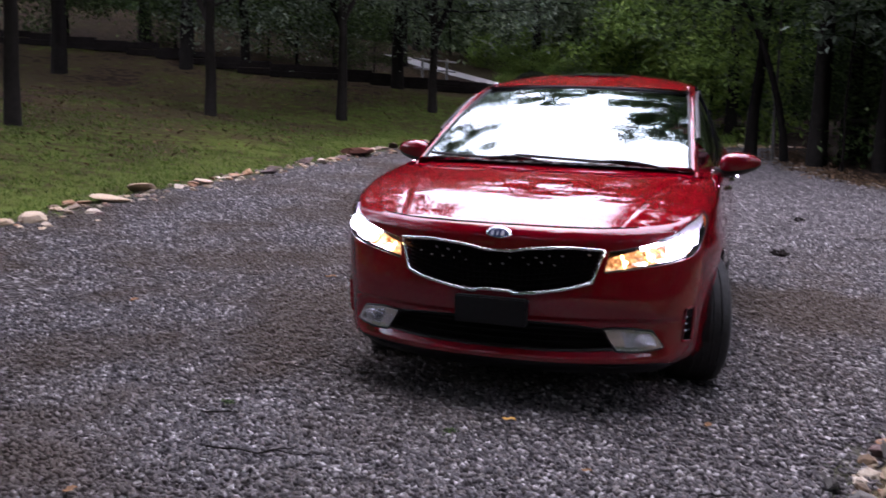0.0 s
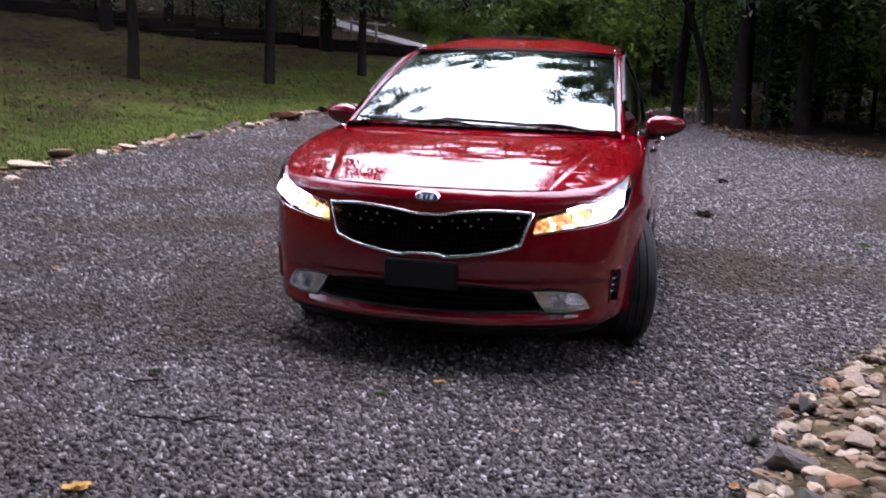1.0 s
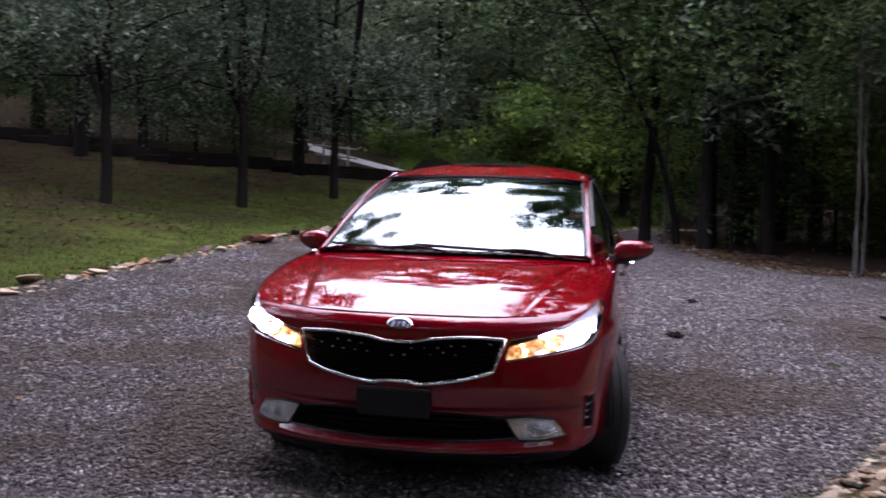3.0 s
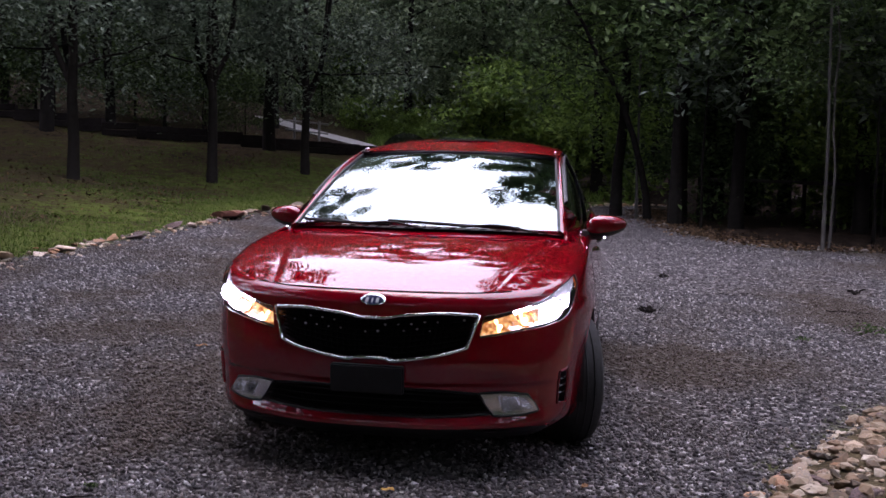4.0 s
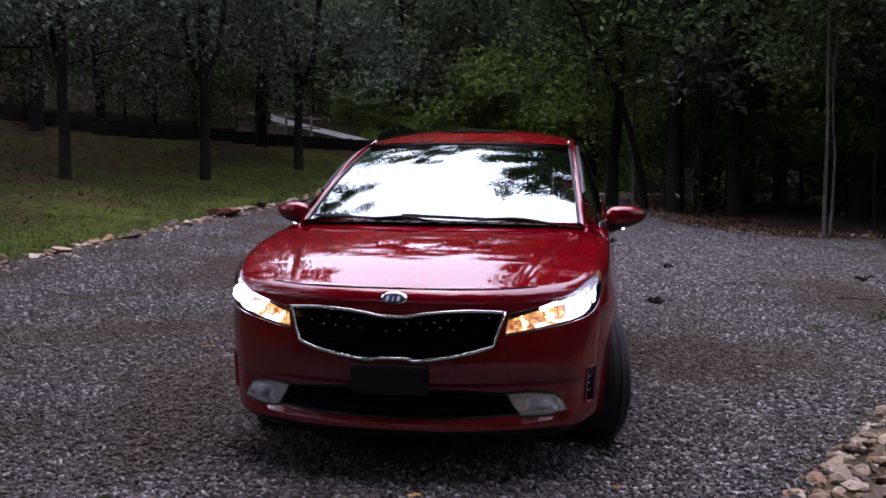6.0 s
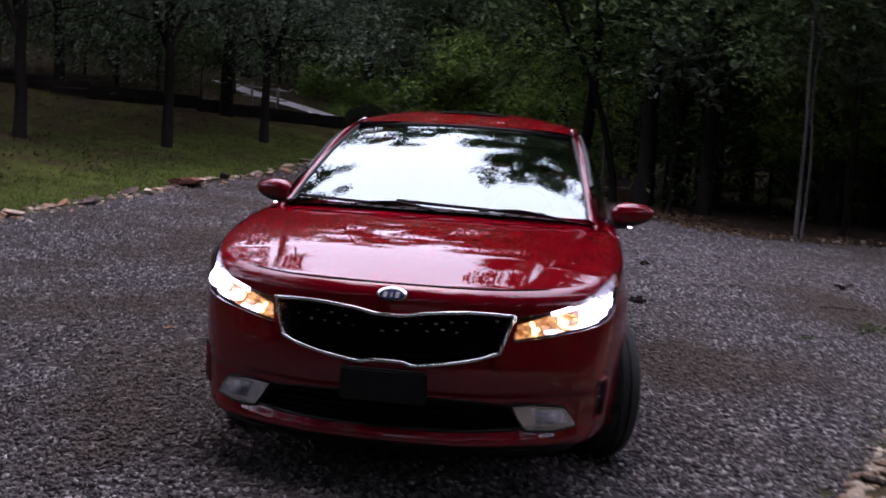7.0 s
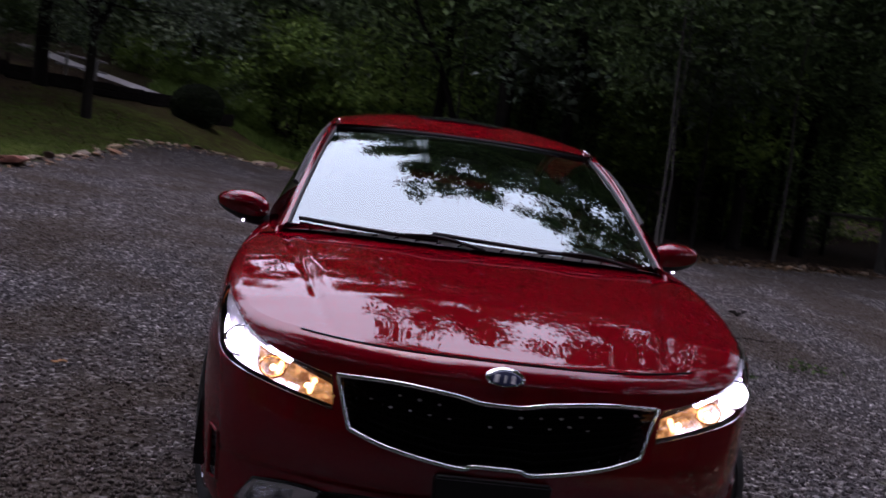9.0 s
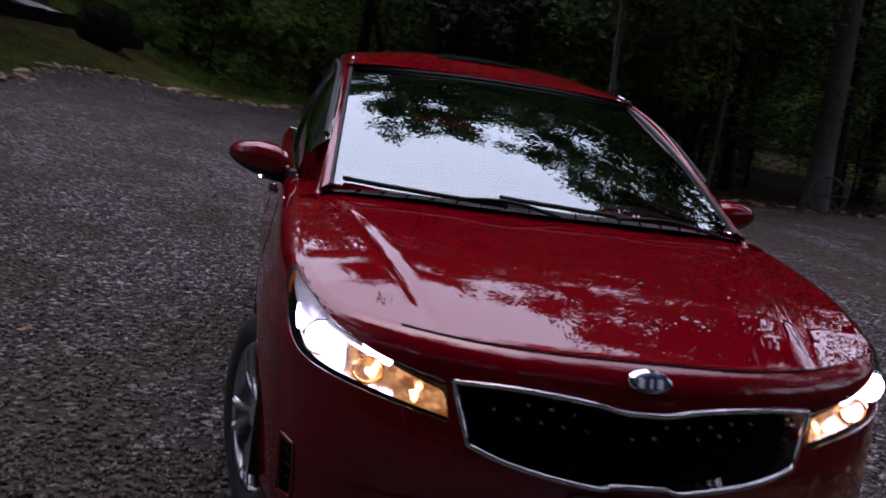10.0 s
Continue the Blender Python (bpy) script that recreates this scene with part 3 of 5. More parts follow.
def body_shell():
    """The painted sheet metal of nose, wings, doors and tail, with its openings cut through."""
    cols = np.concatenate([np.linspace(0, 1.3, 150), np.linspace(1.3, LENGTH, 150)[1:]])
    rows = 90
    v, f = [], []
    for s in (1, -1):
        o = len(v)
        grid = []
        for a in cols:
            zt = top_at(a)
            for j in range(rows):
                low = 0.19 + 0.036 * min(1.0, max(0.0, (1.0 - a) / 0.3))
                z = low + (zt - low) * j / (rows - 1)
                p = list(skin(s * a, z))
                for ay, r in AXLES:
                    d = math.hypot(p[1] - ay, p[2] - 0.315)
                    if abs(d - r) < 0.016 and abs(p[0]) > 0.6:
                        p[1], p[2] = ay + (p[1] - ay) * r / d, 0.315 + (p[2] - 0.315) * r / d
                v.append(tuple(p))
                grid.append((a, z))
        for i in range(len(cols) - 1):
            for j in range(rows - 1):
                ids = [o + i * rows + j, o + (i + 1) * rows + j, o + (i + 1) * rows + j + 1, o + i * rows + j + 1]
                c = np.mean([v[q] for q in ids], 0)
                if abs(c[0]) > 0.6 and any(math.hypot(c[1] - ay, c[2] - 0.315) < r - 0.001 for ay, r in AXLES):
                    continue
                a = (cols[i] + cols[i + 1]) / 2
                z = (grid[i * rows + j][1] + grid[i * rows + j + 1][1]) / 2
                if any(x0 < a < x1 and z0 < z < z1 and inside(a, z, q) for q, (x0, x1, z0, z1) in zip(SHAPES, BOXES)):
                    continue
                f.append(ids if s > 0 else ids[::-1])
    return v, f


solid("body", *body_shell(), PAINT, car, smooth=True)


def hood_z(x, y, X, zs):
    zc = np.interp(y, CENTRE[:, 0], CENTRE[:, 1])
    zc = max(zc, zs)
    u = min(1.0, abs(x) / max(X, 1e-6))
    z = zs + (zc - zs) * (1 - u ** 2.6)
    ridge = 0.42 + 0.235 * y
    rise = min(1, max(0, (y - 0.14) / 0.3)) * min(1, max(0, (1.2 - y) / 0.25))
    d = abs(x) - ridge
    return z + rise * (0.006 * (0.5 - 0.5 * math.tanh(d / 0.016)) - 0.003 * math.exp(-((d - 0.016) / 0.016) ** 2))


def hood_rows(a0, a1, n, m, off=0.0):
    v = []
    for a in np.linspace(a0, a1, n):
        zs = top_at(a)
        x1, y, _ = skin(a, zs)
        for j in range(m):
            x = x1 * (2 * j / (m - 1) - 1)
            v.append((x, y, hood_z(x, y, x1, zs) + off))
    return v, [q[::-1] for q in grid_faces(n, m)]


solid("hood", *hood_rows(0.002, 1.95, 140, 170, 0.0), PAINT, car, smooth=True)
seam = [skin(a, top_at(a) - 0.002, 0.0) for a in np.linspace(-0.62, 0.62, 60)]
solid("hood_gap", *tube_mesh(seam, 0.0034, 6), VOID, car, "dark shut line of the hood")

solid("front_valance", *band([(-1.0, 0.22), (-0.5, 0.235), (0.5, 0.235), (1.0, 0.22)], [(-1.0, 0.17), (-0.5, 0.155), (0.5, 0.155), (1.0, 0.17)], 60, 4, -0.008), BLACK, car, "black lower valance", smooth=True)

# windscreen, cowl, roof and glazing
def screen(u, w, off=0.0):
    x = u * (0.70 + (0.606 - 0.70) * w)
    y = 1.16 + 0.98 * w - 0.15 * (1 - u * u) * (1 - 0.35 * w)
    z = 1.008 + 0.392 * w + 0.022 * (1 - u * u) * (0.4 + 0.6 * w) + 0.05 * 4 * w * (1 - w) * 0.55
    return (x, y - off * 0.4, z + off)


def sheet(fn, n, m):
    return [fn(i / (n - 1), j / (m - 1)) for i in range(n) for j in range(m)], [q for q in grid_faces(n, m)]


wind = solid("windscreen", *sheet(lambda p, q: screen(2 * p - 1, q), 40, 30), GLASS, car, smooth=True)
wind.visible_shadow = False
edge = [screen(-1, w, 0.001) for w in np.linspace(-0.012, 1, 24)] + [screen(u, 1, 0.001) for u in np.linspace(-1, 1, 40)[1:-1]] + [screen(1, w, 0.001) for w in np.linspace(1, -0.012, 24)]
solid("windscreen_seal", *tube_mesh(edge, 0.0085, 6), BLACK, car, "black rubber seal round the windscreen", smooth=True)


def cowl(p, q):
    x = (2 * p - 1) * 0.74
    y0 = 1.0 + 0.145 * (x / 0.72) ** 2
    y = y0 + 0.3 * q
    return (x, y, hood_z(x, min(y, 1.25), 0.80, 0.96) + 0.014 - 0.02 * q)


cowl_panel = solid("cowl", *sheet(cowl, 30, 6), COWLGREY, car, "dusty grey plastic cowl under the wipers", smooth=True)
for k in range(17):
    p = 0.08 + 0.84 * k / 16
    a, b = np.array(cowl(p, 0.04)), np.array(cowl(p + 0.012, 0.22))
    solid("cowl_slot", *tube_mesh([a + (0, 0, 0.002), (a + b) / 2 + (0, 0, 0.003), b + (0, 0, 0.002)], 0.0035, 5), VOID, cowl_panel)

RAIL = spline([(0.735, 1.10, 0.985), (0.70, 1.42, 1.14), (0.662, 1.80, 1.315), (0.632, 2.13, 1.410), (0.612, 2.6, 1.462), (0.60, 3.05, 1.45), (0.61, 3.45, 1.37), (0.65, 3.85, 1.21), (0.72, 4.15, 1.075)], 120)


def rail_at(y):
    return np.array((np.interp(y, RAIL[:, 1], RAIL[:, 0]), y, np.interp(y, RAIL[:, 1], RAIL[:, 2])))


def roof(p, q, y0=2.046, y1=3.4):
    u = 2 * q - 1
    y = y0 + (y1 - y0) * p
    y += 0.09 * u * u * max(0.0, 1 - (y - 2.04) / 0.6) if y < 2.64 else 0.0
    r = rail_at(y)
    k = min(1.0, max(0.0, (y - 2.04) / 0.5))
    return (u * (r[0] + 0.004), y, r[2] + (0.038 + 0.026 * k * k * (3 - 2 * k)) * (1 - abs(u) ** 2.4) + 0.003)


def flip(vf):
    return vf[0], [q[::-1] for q in vf[1]]


solid("roof", *flip(sheet(roof, 30, 30)), PAINT, car, smooth=True)
solid("headliner", *sheet(lambda p, q: (lambda t: (t[0] * 0.96, t[1] + 0.02, t[2] - 0.03))(roof(p, q)), 16, 16), CABIN, car, smooth=True)
solid("sunroof", *flip(sheet(lambda p, q: (lambda t: (t[0] * 0.72, t[1], t[2] + 0.006))(roof(p, q, 2.36, 3.0)), 14, 20)), GLOSSBLACK, car, "black glass sunroof panel", smooth=True)
solid("sunroof_deflector", *tube_mesh([(x, 2.98, 1.522 - 0.05 * (x / 0.5) ** 2) for x in np.linspace(-0.42, 0.42, 20)], 0.012, 8), BLACK, car)
solid("rear_glass", *flip(sheet(lambda p, q: roof(p, q, 3.41, 4.1), 14, 20)), GLOSSBLACK, car, "dark tinted rear window", smooth=True)


def boot(p, q):
    u = 2 * q - 1
    y = 4.08 + 0.44 * p
    return (u * (0.80 - 0.25 * p * p), y, 1.085 + 0.02 * (1 - u * u) - 0.02 * p * p)


solid("boot_lid", *flip(sheet(boot, 10, 20)), PAINT, car, smooth=True)


def belt_at(y):
    a = np.interp(y, OUT[:600, 1], ARC[:600])
    return np.array(skin(a, top_at(a)))


for s, nm in ((1, "left"), (-1, "right")):
    def flank(p, q):
        y = 1.42 + 2.45 * p
        r, b = rail_at(y), belt_at(y)
        c = b + (r - b) * q
        return (s * (c[0] + 0.035 * 4 * q * (1 - q)), y, c[2])

    def ledge(p, q):
        y = 1.10 + 2.9 * p
        r, b = rail_at(y), belt_at(y)
        inner = np.array((min(r[0], b[0] - 0.06), y, b[2] + 0.012)) if r[2] > b[2] + 0.02 else r
        c = b + (inner - b) * q
        return (s * c[0], y, c[2] + 0.004)

    orient = (lambda vf: vf) if s < 0 else flip
    solid("side_glass", *orient(sheet(flank, 40, 12)), DARKGLASS, car, "dark tinted side windows", smooth=True)
    solid("belt_panel", *orient(sheet(ledge, 40, 4)), PAINT, car, smooth=True)

    def pillar(p, q):
        i = min(len(RAIL) - 1, int(p * 47))
        r = RAIL[i]
        w = (r[1] - 1.16) / 0.98
        g = np.array(screen(1.0, min(1, max(0, w))))
        g = g + np.array((0.004, 0.0, 0.004))
        mid = r + np.array((0.008, -0.012, 0.004))
        c = (1 - q) ** 2 * g + 2 * q * (1 - q) * mid + q * q * (r + np.array((0.014, 0.085, -0.012)))
        return (s * c[0], c[1], c[2])

    solid("windscreen_pillar", *orient(sheet(pillar, 40, 12)), PAINT, car, smooth=True)
    line = spline([(0.79, 0.86, 0.835), (0.772, 0.97, 0.898), (0.752, 1.07, 0.950), (0.728, 1.20, 1.022), *[tuple(r) for r in RAIL[12::4]]], 150)
    rail_tube = [(s * (r[0] - 0.004), r[1] + 0.012, r[2] - 0.008) for r in line]
    solid("roof_rail", *tube_mesh(rail_tube, [float(np.interp(r[1], (0.9, 1.15, 1.6, 2.2), (0.020, 0.013, 0.009, 0.011))) for r in line], 14), PAINT, car, smooth=True)
    solid("ditch_cap", *tube_mesh([(s * 0.606, 2.11, 1.418), (s * 0.602, 2.16, 1.430), (s * 0.598, 2.24, 1.442)], 0.006, 6), SILVER, car, "short silver cap in the roof channel", smooth=True)
    trim = [(s * (belt_at(y)[0] + 0.004), y, belt_at(y)[2] + 0.012) for y in np.linspace(1.5, 3.8, 30)]
    solid("window_trim", *tube_mesh(trim, 0.008, 6), CHROME, car, "chrome strip below the side windows", smooth=True)
    frame_line = [np.array(flank(p, 0.93)) + np.array((s * 0.006, 0, 0)) for p in np.linspace(0.02, 0.95, 30)]
    solid("window_frame", *tube_mesh(frame_line, 0.009, 6), BLACK, car, smooth=True)
    post = [np.array(flank(0.42, q)) + np.array((s * 0.004, 0, 0)) for q in np.linspace(0, 1, 8)]
    solid("door_post", *tube_mesh(post, 0.03, 6, 0.3), GLOSSBLACK, car)
    for y in (2.28, 3.22):
        bar = [(s * (skin(1.3, 0.83)[0] + d), y + e, 0.845) for e, d in ((-0.11, 0.0), (-0.09, 0.018), (0.07, 0.02), (0.10, 0.0))]
        solid("door_handle", *tube_mesh(bar, 0.012, 8), CHROME, car, "chrome door handle", smooth=True)
    for y in (1.36, 2.42, 3.35):
        a = float(np.interp(y, OUT[:600, 1], ARC[:600]))
        seam = [skin(s * a, z, -0.0012) for z in np.linspace(0.30, top_at(a) - 0.01, 14)]
        solid("door_seam", *tube_mesh(seam, 0.0025, 5), VOID, car)
    # mirror
    mirror = new("wing_mirror")
    mirror.parent = car
    pod = []
    nu, nv = 24, 16
    for i in range(nu):
        th = 2 * math.pi * i / nu
        for j in range(nv):
            ph = math.pi * (j / (nv - 1))
            sx = math.cos(ph)
            rr = math.sin(ph) ** 0.8
            cy, cz = math.cos(th), math.sin(th)
            sq = (abs(cy) ** 2.6 + abs(cz) ** 2.6) ** (-1 / 2.6)
            taper = 1 - 0.22 * sx
            y = cy * sq * rr * 0.075 * (0.62 if cy > 0 else 1.0)
            z = cz * sq * rr * 0.062 * (1 - 0.30 * sx if cz < 0 else taper)
            pod.append((s * (0.935 + 0.112 * sx), 1.66 + y + 0.03 * sx, 1.020 + z + 0.010 * sx))
    fr = grid_faces(nv, nu, True)
    pod = [pod[i * nv + j] for j in range(nv) for i in range(nu)]
    split = [math.sin(2 * math.pi * (q[0] % nu + 0.5) / nu) < -0.6 for q in fr]
    red, low = [q for q, k in zip(fr, split) if not k], [q for q, k in zip(fr, split) if k]
    solid("shell", pod, red, PAINT, mirror, smooth=True)
    solid("lower_cover", pod, low, BLACK, mirror, "black plastic lower cover", smooth=True)
    solid("arm", *tube_mesh([(s * 0.79, 1.60, 0.968), (s * 0.85, 1.63, 0.968), (s * 0.92, 1.65, 0.978)], [0.034, 0.028, 0.03], 8), BLACK, mirror)
    solid("signal_strip", *tube_mesh([(s * (0.95 + 0.075 * k), 1.606 + 0.05 * k * k, 1.012 + 0.008 * k) for k in np.linspace(0, 1, 8)], 0.006, 6), SILVER, mirror, "slim clear turn signal strip")
    solid("puddle_lamp", *tube_mesh([(s * 0.925, 1.62, 0.962), (s * 0.925, 1.62, 0.954)], 0.0045, 10), LAMPDRL, mirror, "small lit white puddle lamp")
    solid("glass", *tube_mesh([(s * 0.935, 1.712, 1.015), (s * 0.935, 1.716, 1.015)], 0.06, 16), CHROME, mirror)

# grille
grille = new("grille")
grille.parent = car
solid("backing", *band(*GRILLE, 50, 10, -0.055), VOID, grille, smooth=True)
chrome = join(rim(*GRILLE, 90, 0.0058, 0.004, flat=1.2))
solid("chrome_frame", *chrome, CHROME, grille, "bright chrome frame with a pinched top and bottom", smooth=True)
gt, gb = outline(GRILLE[0], 33), outline(GRILLE[1], 33)
for k in range(1, 8):
    w = k / 8
    bar = [skin(*(gb[i] + (gt[i] - gb[i]) * w), -0.034) for i in range(33)]
    solid("grille_bar", *tube_mesh(bar, 0.0045, 6), VOID, grille)
for i in range(1, 32):
    bar = [skin(*(gb[i] + (gt[i] - gb[i]) * w), -0.036) for w in np.linspace(0, 1, 6)]
    solid("grille_rib", *tube_mesh(bar, 0.004, 5), VOID, grille)
rstud = random.Random(4)
for row, w in ((0, 0.80), (1, 0.64)):
    for i in range(2 + row, 31, 2):
        if rstud.random() < 0.3:
            continue
        c = np.array(skin(*(gb[i] + (gt[i] - gb[i]) * (w + rstud.gauss(0, 0.02))), -0.008))
        d = rstud.uniform(0.0035, 0.0068)
        stud = [c + np.array(q) for q in ((-d, 0, 0), (d, 0, 0), (0, 0, d * 0.7), (0, 0, -d * 0.7), (0, -d, 0), (0, d, 0))]
        solid("grille_stud", stud, [(0, 4, 2), (4, 1, 2), (1, 4, 3), (4, 0, 3), (2, 1, 5), (1, 3, 5), (3, 0, 5), (0, 2, 5)], STUD, grille)

# badge: a plain oval
badge = new("badge")
badge.parent = car
for nm, r1, r2, dep, mat in (("badge_rim", 0.056, 0.025, 0.006, CHROME), ("badge_field", 0.049, 0.020, 0.008, BADGEBLUE)):
    v = []
    for k in range(2):
        for i in range(32):
            t = 2 * math.pi * i / 32
            g = 1 if k == 0 else 0.86
            a, z = r1 * g * math.cos(t), 0.752 + r2 * g * math.sin(t)
            v.append(skin(a, z, (0.0 if k == 0 else dep)))
    f = [(i, (i + 1) % 32, 32 + (i + 1) % 32, 32 + i) for i in range(32)] + [tuple(range(32, 64))]
    solid(nm, v, f, mat, badge)
for k, (x0, x1) in enumerate(((-0.033, -0.022), (-0.006, 0.001), (0.015, 0.026))):
    v = [skin(x, z, o) for o in (0.007, 0.0135) for x, z in ((x0, 0.743), (x1, 0.743), (x1 + 0.003, 0.761), (x0 + 0.003, 0.761))]
    solid("badge_mark", v, [(0, 1, 2, 3), (7, 6, 5, 4), (0, 4, 5, 1), (1, 5, 6, 2), (2, 6, 7, 3), (3, 7, 4, 0)], STUD, badge)

# headlamps, fog lamps, side slots
def ellipsoid(c, r, n=16, m=10):
    v = [(c[0] + r[0] * math.sin(math.pi * j / (m - 1)) * math.cos(2 * math.pi * i / n), c[1] + r[1] * math.cos(math.pi * j / (m - 1)),
          c[2] + r[2] * math.sin(math.pi * j / (m - 1)) * math.sin(2 * math.pi * i / n)) for j in range(m) for i in range(n)]
    return v, grid_faces(m, n, True)


def on_band(shape, u, w, off, s):
    t, b = outline(shape[0], 41), outline(shape[1], 41)
    i = u * 40
    k = min(39, int(i))
    e = i - k
    p = (b[k] * (1 - e) + b[k + 1] * e) * (1 - w) + (t[k] * (1 - e) + t[k + 1] * e) * w
    return np.array(skin(s * p[0], p[1], off))


for s in (1, -1):
    mr = s < 0
    lamp = new("headlamp")
    lamp.parent = car
    solid("housing", *band(*HEADLAMP, 30, 10, -0.05, -0.03, mr), GLOSSBLACK, lamp, smooth=True)
    solid("lens", *band(*HEADLAMP, 40, 10, 0.004, 0.008, mr), LENS, lamp, "clear wrapped lamp lens", smooth=True).visible_shadow = False
    solid("lamp_surround", *rim(*HEADLAMP, 50, 0.0018, 0.0, mr), GLOSSBLACK, lamp, smooth=True)
    drl = [on_band(HEADLAMP, u, w, -0.020, s) for u, w in ((0.24, 0.82), (0.34, 0.83), (0.45, 0.82), (0.56, 0.78), (0.66, 0.72), (0.74, 0.64), (0.80, 0.52), (0.81, 0.30), (0.76, 0.12))]
    solid("daytime_strip", *tube_mesh(spline(drl, 30), 0.0085, 8), LAMPDRL, lamp, "lit white daytime strip", smooth=True)
    t0, b0 = outline(HEADLAMP[0], 41), outline(HEADLAMP[1], 41)
    inner = ([b0[k] + (t0[k] - b0[k]) * w for k, w in ((19, 0.84), (21, 0.83), (24, 0.79), (28, 0.72), (32, 0.60))], [b0[k] + (t0[k] - b0[k]) * w for k, w in ((18, 0.04), (21, 0.03), (25, 0.03), (29, 0.05), (32, 0.16))])
    solid("lit_bowl", *band(inner[0], inner[1], 16, 8, -0.022, -0.010, mr), LAMPBOWL, lamp, "brightly lit main beam bowl", smooth=True)
    c = on_band(HEADLAMP, 0.60, 0.46, -0.028, s)
    solid("projector", *ellipsoid(c, (0.040, 0.034, 0.034)), LAMPWHITE, lamp, "lit white projector bulb", smooth=True)
    ring = [c + np.array((0.047 * math.cos(t), -0.012, 0.042 * math.sin(t))) for t in np.linspace(0, 2 * math.pi, 24)]
    solid("projector_ring", *tube_mesh(ring, 0.006, 6), CHROME, lamp, smooth=True)
    amber = ([b0[k] + (t0[k] - b0[k]) * w for k, w in ((1, 0.66), (6, 0.76), (11, 0.82), (18, 0.84))], [b0[k] + (t0[k] - b0[k]) * 0.06 for k in (0, 6, 11, 18)])
    solid("signal_reflector", *band(*amber, 18, 8, -0.018, -0.014, mr), AMBERBOWL, lamp, "amber-lit faceted reflector", smooth=True)
    for u, w, r in ((0.33, 0.40, 0.009), (0.14, 0.35, 0.008)):
        c = on_band(HEADLAMP, u, w, -0.016, s)
        solid("bulb", *ellipsoid(c, (r, r, r)), LAMPAMBER, lamp, "lit amber bulb", smooth=True)
    ring = [on_band(HEADLAMP, 0.33, 0.44, -0.012, s) + np.array((0.036 * math.cos(t), 0.0, 0.031 * math.sin(t))) for t in np.linspace(0, 2 * math.pi, 20)]
    solid("bulb_ring", *tube_mesh(ring, 0.004, 6), AMBERREF, lamp, smooth=True)
    solid("side_marker", *band([(1.035, 0.832), (1.058, 0.84)], [(1.022, 0.785), (1.042, 0.80)], 5, 5, -0.003, 0, mr), AMBERLENS, lamp, "orange side marker", smooth=True)
    solid("upper_reflector", *band([(0.70, 0.737), (0.82, 0.775), (0.94, 0.813), (1.02, 0.830), (1.07, 0.844)], [(0.70, 0.724), (0.82, 0.745), (0.93, 0.758), (1.0, 0.778), (1.055, 0.822)], 24, 6, -0.016, 0.006, mr), LAMPCHROME, lamp, "chrome upper reflector", smooth=True)
    fog = new("fog_lamp")
    fog.parent = car
    solid("bezel", *band(*FOG, 14, 8, 0.008, 0.003, mr), SILVER, fog, "satin silver bezel", smooth=True)
    solid("fog_recess", *rim(*FOG, 20, 0.005, 0.006, mr), BLACK, fog, smooth=True)
    fl = ([(0.545, 0.364), (0.672, 0.355)], [(0.568, 0.290), (0.712, 0.297)])
    solid("fog_lens", *band(*fl, 10, 8, 0.009, 0.004, mr), FOGGLASS, fog, "clear faceted lens", smooth=True)
    c = on_band(fl, 0.48, 0.5, 0.004, s)
    solid("fog_bulb", *ellipsoid(c, (0.034, 0.02, 0.030)), FOGGLASS, fog, "ribbed round lamp lens", smooth=True)
    slot = new("air_slot")
    slot.parent = car
    solid("slot_back", *band(*CURTAIN, 5, 8, -0.04, 0, mr), BLACK, slot)
    for w in (0.3, 0.5, 0.7):
        q = [on_band(CURTAIN, u, w, -0.012, s) for u in np.linspace(0, 1, 5)]
        solid("slot_fin", *tube_mesh(q, 0.005, 5), GLOSSBLACK, slot)
    solid("slot_frame", *rim(*CURTAIN, 8, 0.006, 0.0, mr), PAINT, slot, smooth=True)

# lower intake and the plate holder
intake = new("lower_intake")
intake.parent = car
solid("intake_back", *band(*INTAKE, 40, 6, -0.05), VOID, intake)
it, ib = outline(INTAKE[0], 30), outline(INTAKE[1], 30)
for w in (0.25, 0.5, 0.75):
    solid("intake_bar", *tube_mesh([skin(*(ib[i] + (it[i] - ib[i]) * w), -0.022) for i in range(30)], 0.005, 6), VOID, intake)
solid("intake_rim", *rim(*INTAKE, 40, 0.006, -0.002), BLACK, intake, smooth=True)
bm = bmesh.new()
bmesh.ops.create_cube(bm, size=1, matrix=Matrix.LocRotScale((-0.005, 0.012, 0.430), None, (0.312, 0.03, 0.118)))
bmesh.ops.bevel(bm, geom=bm.edges[:], offset=0.006, segments=2, affect="EDGES")
part("plate_holder", bm, BLACK, car, "empty black number plate holder")

# wipers
def wiper(p0, p1, p2):
    arm = spline([p0, ((p0[0] + p1[0]) / 2, (p0[1] + p1[1]) / 2 - 0.01, (p0[2] + p1[2]) / 2 + 0.02), p1], 12)
    w = new("wiper")
    w.parent = car
    solid("wiper_arm", *tube_mesh(arm, 0.007, 6), BLACK, w, smooth=True)
    solid("wiper_blade", *tube_mesh(spline(p2, 20), 0.0085, 6), BLACK, w, smooth=True)


def on_screen(u, w, off=0.018):
    return screen(u, w, off)


wiper((0.60, 1.06, 1.0), on_screen(0.30, -0.012, 0.012), [on_screen(u, w, 0.012) for u, w in ((0.72, -0.012), (0.4, -0.004), (0.05, 0.010), (-0.25, 0.024))])
